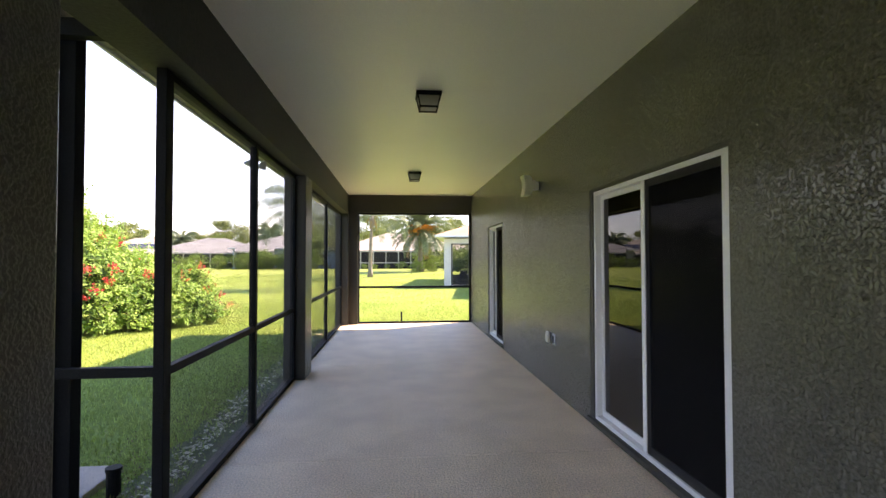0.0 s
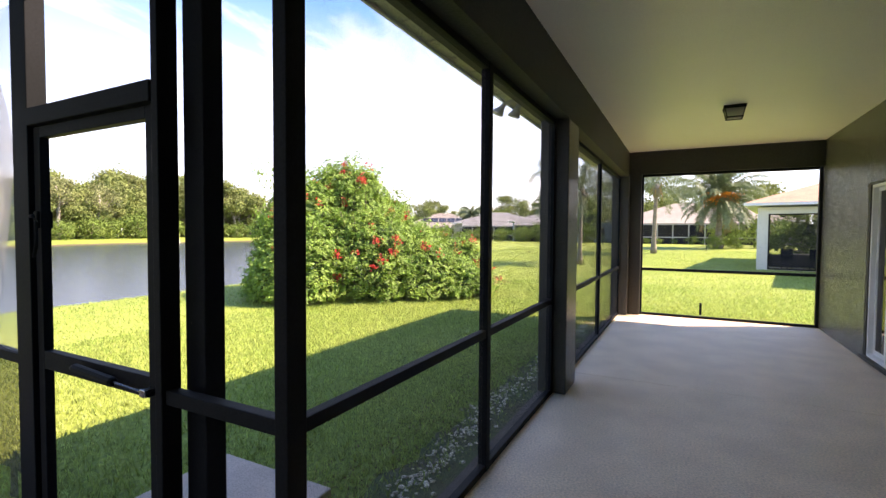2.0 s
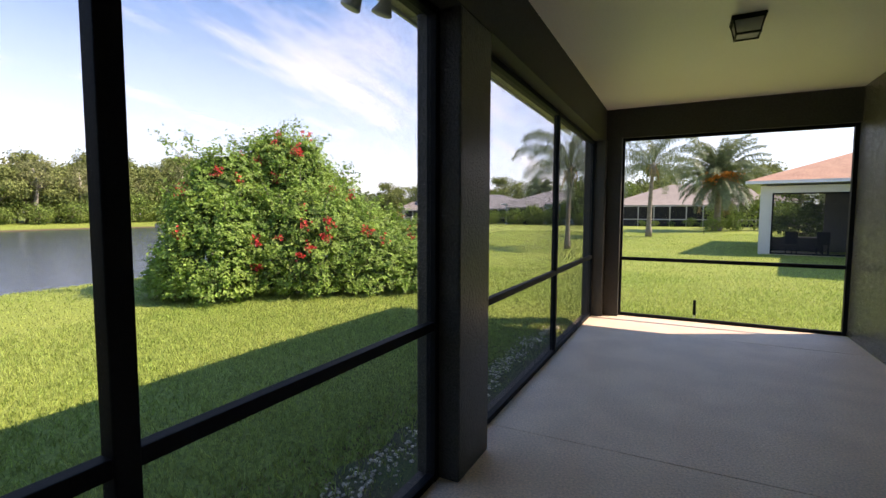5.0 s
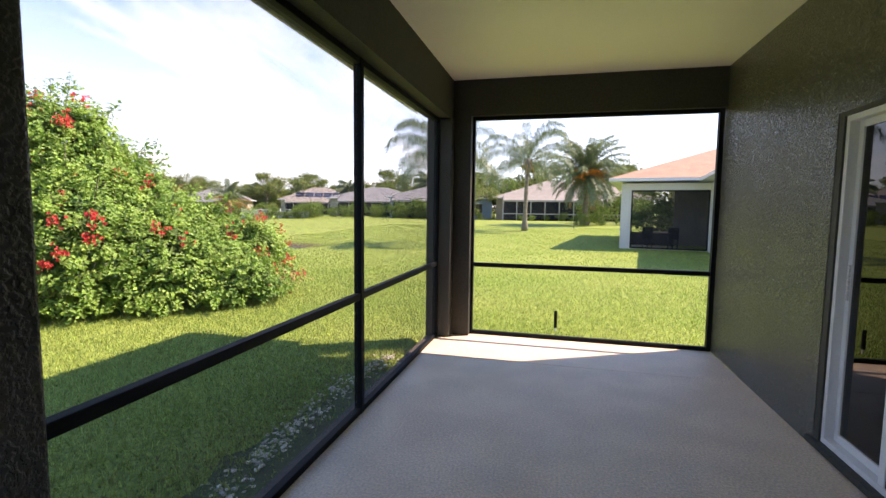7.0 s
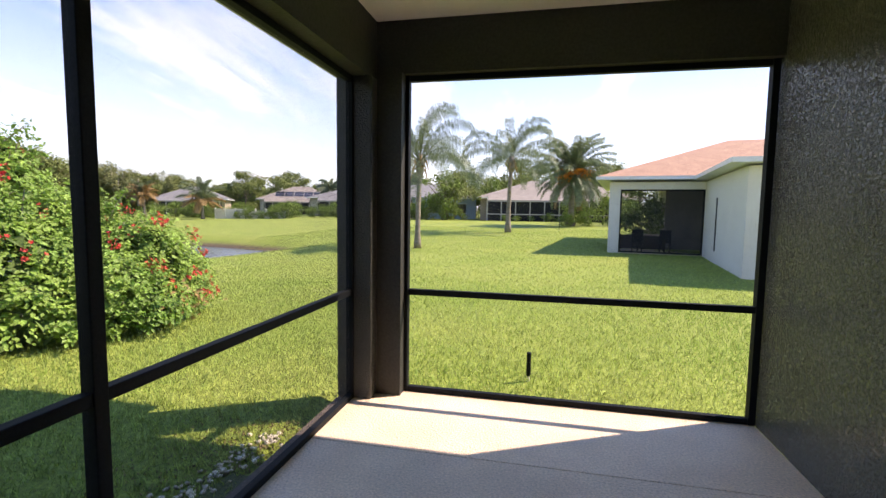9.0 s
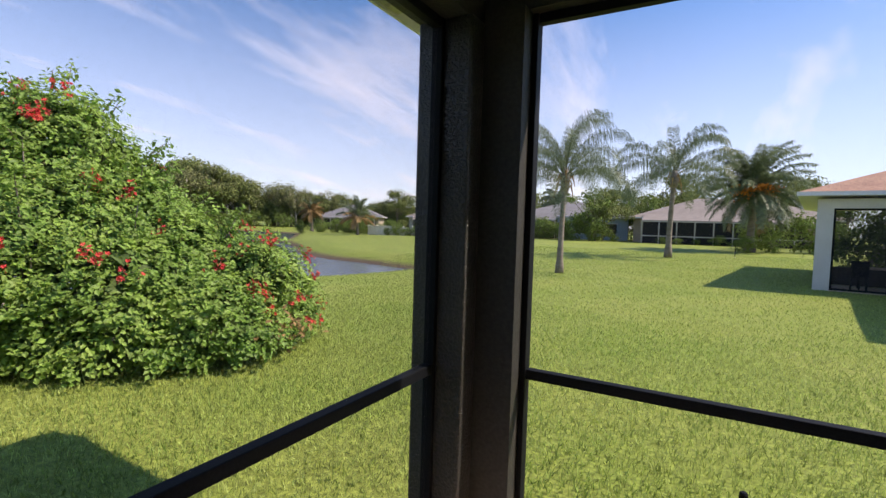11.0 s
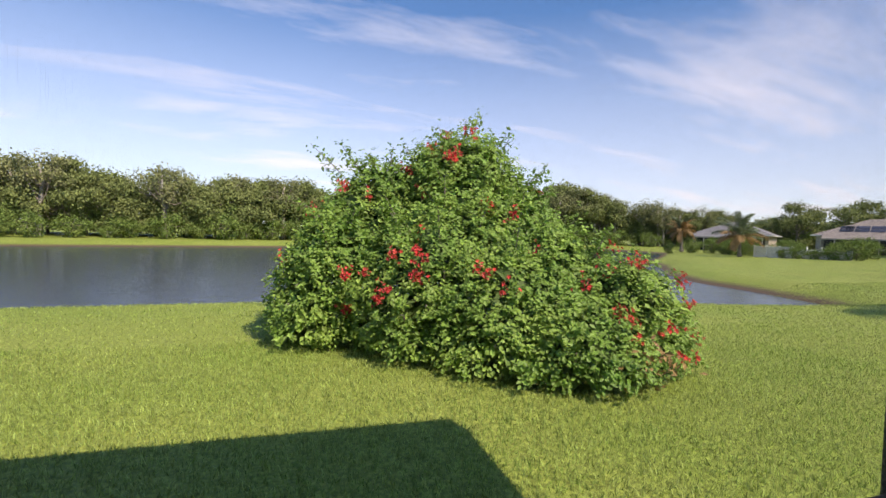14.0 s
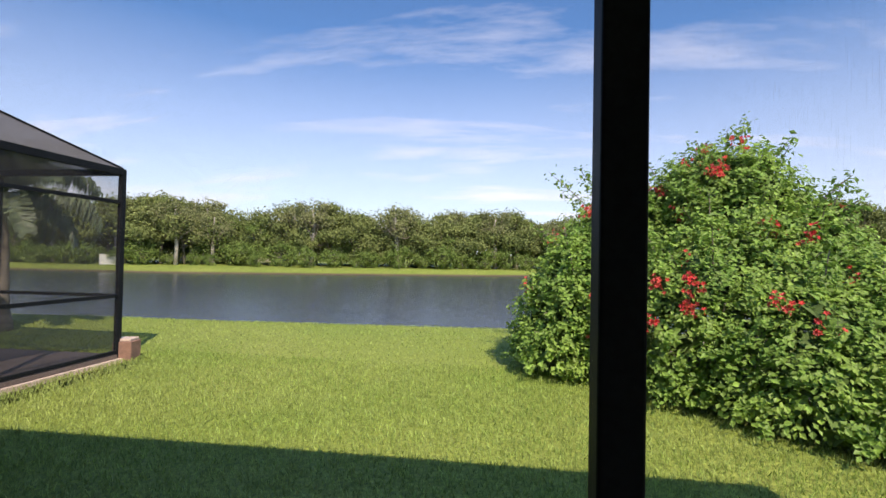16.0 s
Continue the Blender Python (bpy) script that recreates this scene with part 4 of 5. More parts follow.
# stray shoots on the crown
rs = random.Random(21)
SHOOTS = [(-8.5, 11.9, 3.3, -0.1, 0.1, 1, 0.5), (-8.3, 12.0, 3.25, 0.1, 0.1, 1, 0.6), (-8.1, 12.4, 2.85, 0.2, 0.3, 1, 0.6), (-8.9, 11.1, 2.8, -0.3, -0.4, 1, 0.6),
                                                   (-9.0, 10.0, 2.35, -0.2, -0.9, 1, 1.15), (-8.95, 10.2, 2.45, -0.1, -0.6, 1, 0.9), (-8.3, 9.6, 1.8, 0, -1, 0.5, 0.7), (-7.5, 12.6, 2.35, 0.4, 0.6, 0.9, 0.6), (-5.2, 13.3, 0.7, 0.5, 0.5, 0.6, 0.35),
                                                   (-8.0, 11.4, 3.0, 0.1, -0.3, 1, 0.5), (-7.9, 12.9, 2.4, 0.4, 0.5, 0.9, 0.55), (-9.2, 12.0, 2.8, -0.6, 0.1, 1, 0.6), (-8.7, 10.9, 2.5, -0.2, -0.7, 1, 0.6)]
ps, ns = mound_points(600, 0.02, rb)
ps, ns = ps[ns[:, 2] > 0.15], ns[ns[:, 2] > 0.15]
SHOOTS += [(*(ps[k] - ns[k] * 0.12), ns[k][0], ns[k][1], ns[k][2] + 0.5, rs.uniform(0.25, 0.52)) for k in range(min(110, len(ps)))]
for bx, by, bz, dx, dy, dz, ln in SHOOTS:
    ln *= 1.1 if bz > 1.2 else 0.55
    d = Vector((dx, dy, dz)).normalized()
    pts = [Vector((bx, by, bz)) + d * ln * t + Vector((0, 0, -0.10 * t * t)) for t in (-0.4, 0, 0.4, 0.75, 1.0)]
    stem = part("shoot", tube([p - Vector(BO) for p in pts], [0.012, 0.01, 0.008, 0.006, 0.003], 5), BARK, bush)
    c = np.array([np.array(pts[0].lerp(pts[-1], rs.random() * 0.95 + 0.05)) + rb.normal(0, 0.075, 3) for _ in range(int(130 * ln))])
    v, f = leaf_cloud(c, np.tile(np.array(d) * 0.3 + [0, 0, 0.6], (len(c), 1)), 0.085, rb)
    raw("shoot_leaves", (v - BO).tolist(), f.tolist(), LEAF, stem)
# stems at the base
for k in range(9):
    a = rs.uniform(0, 6.28)
    s = Vector((rs.uniform(-1.9, -0.7), rs.uniform(0.0, 1.2), 0.0))
    part("stem", tube([s, s + Vector((math.cos(a) * .2, math.sin(a) * .2, 0.7)), s + Vector((math.cos(a) * .6, math.sin(a) * .6, 1.4))], [0.045, 0.035, 0.02], 6), BARK, bush)
# flower clusters
pf, nf = mound_points(400, 0.02, rb)
view = (nf[:, 0] > -0.1) & (pf[:, 2] > 0.25) & (nf[:, 2] < 0.97)
pf, nf = pf[view], nf[view]
for k in range(min(48, len(pf))):
    c = pf[k] + nf[k] * 0.05
    m = int(rs.randint(7, 18))
    bm = bmesh.new()
    for j in range(m):
        o = Vector(c) + Vector(rb.normal(0, 0.052, 3)) - Vector(BO)
        d = (Vector(nf[k]) + Vector(rb.normal(0, 0.5, 3))).normalized()
        u_ = d.orthogonal().normalized(); w_ = d.cross(u_)
        L = rs.uniform(0.06, 0.095)
        r0 = [bm.verts.new(o + 0.007 * (math.cos(t) * u_ + math.sin(t) * w_)) for t in (0, 2.09, 4.19)]
        r1 = [bm.verts.new(o + d * L + (0.018 if i % 2 else 0.034) * (math.cos(i * 0.628) * u_ + math.sin(i * 0.628) * w_)) for i in range(10)]
        mid = bm.verts.new(o + d * (L - 0.02))
        for i in range(10):
            bm.faces.new((r1[i], r1[(i + 1) % 10], mid))
        for i in range(3):
            bm.faces.new((r0[i], r0[(i + 1) % 3], mid))
    part("flower_cluster", bm, FLOWER, bush, "red trumpet flowers")
# dry brown patch low on the mound
c = np.stack([rb.normal(-4.55, 0.2, 110), rb.normal(12.75, 0.22, 110), np.abs(rb.normal(0.2, 0.14, 110))], -1)
v, f = leaf_cloud(c, np.tile([0.5, -0.3, 0.5], (110, 1)), 0.09, rb)
raw("dry_leaves", (v - BO).tolist(), f.tolist(), PALM_DRY, bush, "dry brown leaves")

def ground_z(x, y):
    return float(ground_height(np.array([float(x)]), np.array([float(y)]))[0])


# ---- palms ----
def frond(length, bend, leaflets, rg, width, leaf_w, hang, el0, arch=1.5):
    """One feather frond leaving along +x and bending down; its leaflets hang as if the stalk rose at el0 degrees."""
    P, q = [], Vector((0, 0, 0))
    n = 12
    for i in range(n + 1):
        P.append(q.copy())
        a = -radians(bend) * ((i + 0.5) / n) ** arch
        q = q + Vector((math.cos(a), 0, math.sin(a))) * (length / n)
    bm = tube(P, [0.028 * (1 - 0.88 * i / n) for i in range(n + 1)], 4)
    down = Vector((-math.sin(radians(el0)), 0, -math.cos(radians(el0))))
    for k in range(leaflets):
        t = 0.14 + 0.86 * k / leaflets
        i = min(n - 1, int(t * n)); q = P[i].lerp(P[i + 1], t * n - i)
        d = (P[i + 1] - P[i]).normalized()
        ln = width * (0.5 + 0.6 * math.sin(math.pi * min(1, t * 0.85 + 0.1))) * rg.uniform(0.75, 1.2)
        for s in (-1, 1):
            out = (Vector((0, s, 0)) + d * 0.8 - down * rg.uniform(-0.7, 0.8)).normalized()
            b = q + out * ln * 0.45
            c = b + (out * (1.1 - hang) + down * hang).normalized() * ln * 0.65
            w = d * leaf_w
            vs = [bm.verts.new(p) for p in (q - w * 0.5, q + w * 0.5, b + w, b - w, c)]
            bm.faces.new((vs[0], vs[1], vs[2], vs[3])); bm.faces.new((vs[3], vs[2], vs[4]))
    return bm


def palm(at, trunk_h, trunk_r, fronds, length, seed, label, dry=0, dates=False, droop=105, width=0.5, leaf_w=0.018, bulge=False, material=None, hang=1.0, low_el=-30, arch=1.5):
    rg = random.Random(seed)
    t = thing("palm_tree", label, "palm tree", at, rg.uniform(0, 360))
    lean = Vector((rg.uniform(-0.25, 0.25), rg.uniform(-0.25, 0.25), 0))
    pts, rad = [], []
    for i in range(13):
        s = i / 12
        pts.append(Vector((0, 0, trunk_h * s)) + lean * s * s)
        rad.append(trunk_r * (1.35 - 0.45 * min(1, s * 5) - 0.25 * s) * (1.06 if i % 2 else 0.96))
    part("trunk", tube(pts, rad, 10), BARK, t, "ringed grey palm trunk", smooth=True)
    topp = pts[-1]
    if bulge:
        part("crownshaft", tube([topp - Vector((0, 0, .55)), topp - Vector((0, 0, .2)), topp + Vector((0, 0, .15)), topp + Vector((0, 0, .5))], [trunk_r * 0.9, trunk_r * 1.35, trunk_r * 1.5, trunk_r * 0.6], 10), BARK, t, "swollen brown frond bases", smooth=True)
        for k in range(9):
            a = k * 2.4
            q = topp + Vector((math.cos(a) * trunk_r * 1.3, math.sin(a) * trunk_r * 1.3, -0.25 + 0.07 * k))
            o = Vector((math.cos(a), math.sin(a), 0))
            part("dead_frond_base", tube([q, q + o * 0.1 + Vector((0, 0, 0.12)), q + o * rg.uniform(0.2, 0.3) - Vector((0, 0, rg.uniform(0.0, 0.75)))], [0.05, 0.04, 0.012], 5), PALM_DRY, t)
    kinds = []
    for k in range(3):
        bm = frond(length * (1.0 - 0.06 * k), droop * (1.0 - 0.12 * k), 130, rg, width, leaf_w, hang, (66, 36, -8)[k], arch)
        me = bpy.data.meshes.new("frond"); bm.to_mesh(me); bm.free()
        me.materials.append(material or PALM_LEAF)
        kinds.append(me)
    dryme = kinds[2].copy(); dryme.materials.clear(); dryme.materials.append(PALM_DRY)
    for k in range(fronds):
        el = 86 - (86 - low_el) * (k / fronds) + rg.uniform(-8, 8)
        ob = new("frond", dryme if k >= fronds - dry else kinds[0 if el > 45 else (1 if el > 8 else 2)])
        ob.parent = t
        ob.matrix_basis = Matrix.Translation(topp + Vector((0, 0, 0.15))) @ pose(0, 0, 0, 0, 0, k * 137.5 + rg.uniform(-14, 14)) @ pose(0, 0, 0, 0, -el, 0) @ pose(0, 0, 0, rg.uniform(-20, 20), 0, 0)
    if dates:
        for k in range(8):
            a = k * 0.785 + 0.4
            bm = bmesh.new()
            o = topp + Vector((math.cos(a) * 1.15, math.sin(a) * 1.15, 0.45))
            for j in range(90):
                q = o + Vector((rg.gauss(0, 0.26), rg.gauss(0, 0.26), -abs(rg.gauss(0, 0.45))))
                bmesh.ops.create_icosphere(bm, subdivisions=1, radius=0.075, matrix=Matrix.Translation(q))
            part("fruit_bunch", bm, DATES, t, "orange fruit bunch")
    return t

G = LAWN_Z
palm((-4.87, 26.5, G), 3.55, 0.13, 21, 3.5, 1, "slender grey-trunked queen palm with arching fronds on the lawn", droop=118, width=0.66, bulge=True, leaf_w=0.0085, low_el=0, arch=1.7)
palm((-2.1, 40.5, ground_z(-2.1, 40.5)), 4.8, 0.19, 20, 4.4, 2, "tall queen palm with drooping feathery fronds on the lawn", droop=122, width=0.8, bulge=True, leaf_w=0.012, low_el=-4, arch=1.7)
palm((2.75, 51.2, ground_z(2.75, 51.2)), 4.6, 0.32, 70, 4.3, 3, "broad date palm with hanging orange fruit", dry=2, dates=True, droop=70, width=0.6, leaf_w=0.022, hang=0.45, low_el=-42)
palm((13.5, 60.0, G + 0.3), 3.6, 0.2, 16, 2.6, 4, "smaller palm behind the neighbour house", droop=105, width=0.55, leaf_w=0.04)
palm((-53.5, 61.5, 0.0), 2.9, 0.25, 20, 2.5, 5, "pale half-dry palm on the far lawn", dry=16, droop=70, leaf_w=0.022, hang=0.35)
palm((-38.9, 55.0, 0.0), 2.2, 0.2, 22, 3.0, 6, "short palm with dry lower fronds beside a white wall", dry=9, droop=65, leaf_w=0.022, hang=0.35)
palm((-36.0, 82.0, 0.2), 4.2, 0.22, 18, 3.0, 8, "far palm behind the houses", droop=100, leaf_w=0.07)
palm((-22.0, 84.0, 0.2), 5.6, 0.22, 18, 3.2, 9, "far palm above the roofs", droop=100, leaf_w=0.07)
palm((-8.9, -1.9, -0.15), 2.7, 0.17, 18, 2.1, 10, "palm with pale trunk standing beyond the pool cage", dry=2)

# ---- broadleaf trees ----
def tree(height, spread, seed, material, leaves=2500, size=0.33, low=0.2, label="", girth=1.0):
    """A tapered trunk, forking limbs and a crown of clumped leaves, built at the origin."""
    rg = random.Random(seed); rn = np.random.default_rng(seed)
    t = thing("tree", label, "tree")
    tp = [Vector((0, 0, -0.3)), Vector((rg.uniform(-.2, .2), rg.uniform(-.2, .2), height * 0.3)), Vector((rg.uniform(-.5, .5), rg.uniform(-.5, .5), height * 0.62)), Vector((rg.uniform(-.5, .5), rg.uniform(-.5, .5), height * 0.85))]
    part("trunk", tube(tp, [girth * height * q for q in (0.026, 0.02, 0.013, 0.006)], 8), PALE_BARK if girth > 1 else BARK, t, smooth=True)
    clumps = []
    bough = bmesh.new()
    for k in range(17):
        a = k * 2.4 + rg.uniform(-.4, .4); h = height * rg.uniform(low + 0.1, 0.92)
        r = spread * rg.uniform(0.35, 1.0) * math.sin(math.pi * min(0.97, max(0.12, (h / height - low * 0.6) / (1.12 - low * 0.6))))
        s = tp[1].lerp(tp[2], rg.random())
        e = Vector((math.cos(a) * r, math.sin(a) * r, h))
        tube([s, s.lerp(e, 0.5) + Vector((0, 0, -0.05 * height)), e], [height * 0.011, height * 0.008, height * 0.003], 4, bm=bough)
        if k % 6 == 5 or k == 16:
            part("bough", bough, BARK, t)
            bough = bmesh.new()
        clumps.append((e, spread * rg.uniform(0.22, 0.42)))
    bough.free()
    clumps.append((tp[3] + Vector((0, 0, height * 0.06)), spread * 0.36)); clumps.append((tp[2], spread * 0.5))
    cs, ns = [], []
    per = leaves // len(clumps)
    for c, r in clumps:
        d = rn.normal(0, 1, (per, 3)); d /= np.linalg.norm(d, axis=1)[:, None]
        rr = r * rn.uniform(0.2, 1.5, per) ** 0.75 * (1 + 0.25 * np.sin(d[:, 0] * 5 + seed) * np.sin(d[:, 2] * 6))
        cs.append(np.array(c) + d * rr[:, None] * [1, 1, 0.72]); ns.append(d + [0, 0, 0.4])
    cc = np.concatenate(cs); nn = np.concatenate(ns)
    ok = cc[:, 2] > height * low * 0.4
    v, f = leaf_cloud(cc[ok], nn[ok], size, rn, aspect=0.7, flat=True)
    raw("crown", v.tolist(), f.tolist(), material, t)
    return t

kinds = [tree(10.0, 5.0, 31, WOOD_LEAF, low=0.06, leaves=6000, size=0.38, label="dense dark green oak in the far wood"), tree(11.0, 3.9, 32, MOSS_LEAF, label="grey-green cypress with hanging moss in the far wood", low=0.42, girth=1.5),
         tree(9.0, 5.2, 33, WOOD_LEAF, low=0.06, leaves=6000, size=0.38, label="broad green oak in the far wood"), tree(11.0, 3.8, 34, MOSS_LEAF, label="tall thin pale cypress in the far wood", low=0.5, leaves=1900, girth=1.6),
         tree(4.2, 3.4, 35, LIME_LEAF, label="low light-green thicket at the wood's edge", low=0.02, leaves=1700, size=0.32), tree(8.0, 3.6, 36, LIME_LEAF, low=0.1, leaves=2400, label="green broadleaf tree in the far wood")]
# the wood behind the far bank: (x, y) of its front, walked from south to north
LINE = [(-50, -58), (-52, -40), (-58, -16), (-66, 4), (-75, 20), (-84, 42), (-90, 60), (-84, 76), (-74, 86), (-62, 96)]
rt = random.Random(77)
seg = [math.dist(a, b) for a, b in zip(LINE, LINE[1:])]
total = sum(seg)
def along(s):
    for (a, b), L in zip(zip(LINE, LINE[1:]), seg):
        if s <= L:
            return Vector((*a, 0)).lerp(Vector((*b, 0)), s / L), (Vector((*b, 0)) - Vector((*a, 0))).normalized()
        s -= L
    return Vector((*LINE[-1], 0)), Vector((1, 0, 0))
used = set()
def plant(k, x, y, s, group=""):
    z = float(ground_height(np.array([x]), np.array([y]))[0])
    m = pose(x, y, z, 0, 0, rt.uniform(0, 360)) @ Matrix.Diagonal((s, s, s * rt.uniform(0.9, 1.12), 1))
    if k not in used:
        used.add(k)
        kinds[k].matrix_basis = m
        tagged(kinds[k], group=group)
        return kinds[k]
    ob = copy_thing(kinds[k], m)
    ob.scale = (s, s, s * rt.uniform(0.9, 1.12))
    tagged(ob, group=group)
    return ob
for row, (off, step, pool, s0, s1) in enumerate(((0.0, 2.8, (4,), 0.3, 0.8), (2.2, 3.8, (3, 1, 5, 4), 0.6, 0.86), (4.0, 3.0, (0, 2, 5, 0), 0.66, 0.86), (7.0, 3.0, (0, 2, 1, 0, 3), 0.76, 0.92), (9.5, 3.2, (2, 0, 5, 2), 0.84, 1.0))):
    s = rt.uniform(0, 3)
    while s < total:
        p, d = along(s)
        nvec = Vector((-d.y, d.x, 0))
        q = p + nvec * (off + rt.uniform(-1.5, 1.5))
        plant(rt.choice(pool), q.x, q.y, rt.uniform(s0, s1) * 0.94 * (1.0 if q.y < 30 else 1.12 if q.y < 48 else 1.45 if q.y < 70 else 1.2 if q.y < 77 else 0.95 if q.y < 85 else 0.6), "far wood across the lake")
        s += step * rt.uniform(0.75, 1.3)
# the wood's low tail towards the houses
for k in range(30):
    s = total - 34 + k * 1.35
    p, d = along(s)
    q = p + Vector((-d.y, d.x, 0)) * rt.uniform(0.5, 7)
    plant(rt.choice((0, 2, 5, 1)), q.x, q.y, rt.uniform(0.78, 0.96) * (1.12 - 0.022 * k), "far wood across the lake")
# trees among the houses
for k, x, y, s in ((2, -30, 96, 0.7), (0, -12, 92, 0.75), (5, -7.5, 76, 0.75), (0, -4.0, 88, 0.9), (4, -9.5, 72, 0.8), (4, 5.5, 32.2, 0.5), (4, 6.4, 33.0, 0.55), (4, 3.5, 56, 0.55), (4, 6.8, 54, 0.7), (5, 10, 60, 0.6), (5, -11.6, 62.0, 0.8), (0, -10.6, 64.0, 0.55), (4, 2.4, 50.2, 0.3), (4, 4.2, 51.4, 0.35), (4, -14.6, 62.5, 0.5), (4, -17.2, 63.2, 0.55), (2, -52, 92, 0.75), (0, -62, 96, 0.8), (4, -45, 70, 0.5),
                   (4, -24, 68, 0.5), (4, -19.5, 64.5, 0.35), (4, -11.5, 65.0, 0.4), (4, -33.5, 64.5, 0.4), (5, 22, 90, 0.8), (0, 12, 94, 0.9), (2, -42, 96, 0.7), (5, -55, 75, 0.6)):
    plant(k, x, y, s)

for k, (x, y, q) in enumerate(((-35.6, 57.0, 0.22), (-34.0, 56.7, 0.3), (-32.6, 57.2, 0.24), (-31.0, 57.3, 0.36), (-29.6, 58.0, 0.45), (-41.5, 59.5, 0.4), (-43.5, 60.5, 0.5), (-46.0, 61.5, 0.45), (-49.0, 62.0, 0.5))):
    plant(4, x, y, q, "garden shrubs before the far houses")
for k in range(34):
    plant(4, -56 + k * 2.05 + rt.uniform(-0.7, 0.7), 63.0 - 0.03 * abs(k - 20) + rt.uniform(-1.5, 1.5), rt.uniform(0.28, 0.55) * (1 if k < 23 else 0.45), "garden shrubs before the far houses") if k % 7 != 3 else None
for k in range(30):
    plant(rt.choice((0, 2, 5)), -100 + k * 5.2 + rt.uniform(-2, 2), 112 + rt.uniform(-6, 6), rt.uniform(0.7, 1.0), "far trees behind the houses")

# ---- houses ----
def hip_roof(name, x0, x1, y0, y1, z, rise, over, material, parent):
    x0, x1, y0, y1 = x0 - over, x1 + over, y0 - over, y1 + over
    w, d = x1 - x0, y1 - y0
    r = min(w, d) / 2
    if w >= d:
        a, b = (x0 + r, (y0 + y1) / 2, z + rise), (x1 - r, (y0 + y1) / 2, z + rise)
        faces = [(0, 1, 5, 4), (1, 2, 5), (2, 3, 4, 5), (3, 0, 4), (3, 2, 1, 0)]
    else:
        a, b = ((x0 + x1) / 2, y0 + r, z + rise), ((x0 + x1) / 2, y1 - r, z + rise)
        faces = [(0, 1, 4), (1, 2, 5, 4), (2, 3, 5), (3, 0, 4, 5), (3, 2, 1, 0)]
    ob = raw(name, [(x0, y0, z), (x1, y0, z), (x1, y1, z), (x0, y1, z), a, b], faces, material, parent)
    part("fascia", box(x0 - 0.03, x1 + 0.03, y0 - 0.03, y1 + 0.03, z - 0.13, z - 0.004), WHITE, parent, "white fascia and gutter")
    return ob

# the neighbour's house with its screened corner porch
PX0, PX1, PY = 3.02, 6.52, 27.6
nb = thing("neighbour_house", "white stucco house with red-brown shingle roof and screened porch", "house")
nb.matrix_basis = pose(PX0, PY, G - 0.1, 0, 0, -9) @ pose(-PX0, -PY, 0)
part("porch_column", box(PX0, PX0 + 0.42, PY, PY + 0.42, 0, 3.0), HOUSE_WHITE, nb)
part("porch_beam", box(PX0, PX1, PY + 0.004, PY + 0.3, 2.70, 3.0), HOUSE_WHITE, nb)
part("side_beam", box(PX0 + 0.004, PX0 + 0.3, PY + 0.3, PY + 2.6, 2.70, 3.0), HOUSE_WHITE, nb)
# porch inside: shade put into the dark ceiling, back and kick-wall colours
part("porch_ceiling", box(PX0 + 0.3, PX1 + 3, PY + 0.3, PY + 2.6, 2.86, 2.95), INTERIOR_SHADE, nb)
part("porch_floor", box(PX0, PX1 + 3, PY + 0.01, PY + 2.6, 0, 0.12), PAD, nb)
part("porch_back", box(PX0 + 2.3, PX1 + 3, PY + 2.6, PY + 2.8, 0, 3.0), ROOM, nb)
part("back_kick_wall", box(PX0 + 0.42, PX0 + 2.3, PY + 2.5, PY + 2.6, 0.12, 0.75), INTERIOR_SHADE, nb)
part("porch_column", box(PX0, PX0 + 0.42, PY + 2.3, PY + 2.72, 0, 3.0), HOUSE_WHITE, nb)
part("wing_wall", box(PX1, PX1 + 9, 20.95, PY + 0.35, 0, 3.0), HOUSE_WHITE, nb)
part("main_wall", box(PX0 + 2.4, PX1 + 9, PY + 2.81, PY + 10, 0, 3.0), HOUSE_WHITE, nb)
for a0, a1 in ((PX0 + 0.42, PX1),):
    part("screen_sill", box(a0, a1, PY + 0.1, PY + 0.16, 0.12, 0.18), FRAME, nb)
    part("screen_head", box(a0, a1, PY + 0.1, PY + 0.16, 2.64, 2.70), FRAME, nb)
    part("screen_jamb", box(a0, a0 + 0.06, PY + 0.1, PY + 0.16, 0.18, 2.64), FRAME, nb)
    part("screen_jamb", box(a1 - 0.06, a1, PY + 0.1, PY + 0.16, 0.18, 2.64), FRAME, nb)
    pane("screen_mesh", [(a0 + 0.06, PY + 0.13, 0.18), (a1 - 0.06, PY + 0.13, 0.18), (a1 - 0.06, PY + 0.13, 2.64), (a0 + 0.06, PY + 0.13, 2.64)], SCREEN_DARK, nb)
tb = thing("patio_table", "dark patio table on the neighbour's screened porch", "table")
tb.matrix_basis = nb.matrix_basis @ pose(PX0 + 1.7, PY + 1.3, 0.12)
part("tabletop", box(-0.6, 0.6, -0.4, 0.4, 0.68, 0.72, 0.01), PAD, tb)
for sx in (-0.52, 0.52):
    for sy in (-0.33, 0.33):
        part("leg", tube([(sx, sy, 0), (sx, sy, 0.68)], 0.025, 6), FRAME, tb)
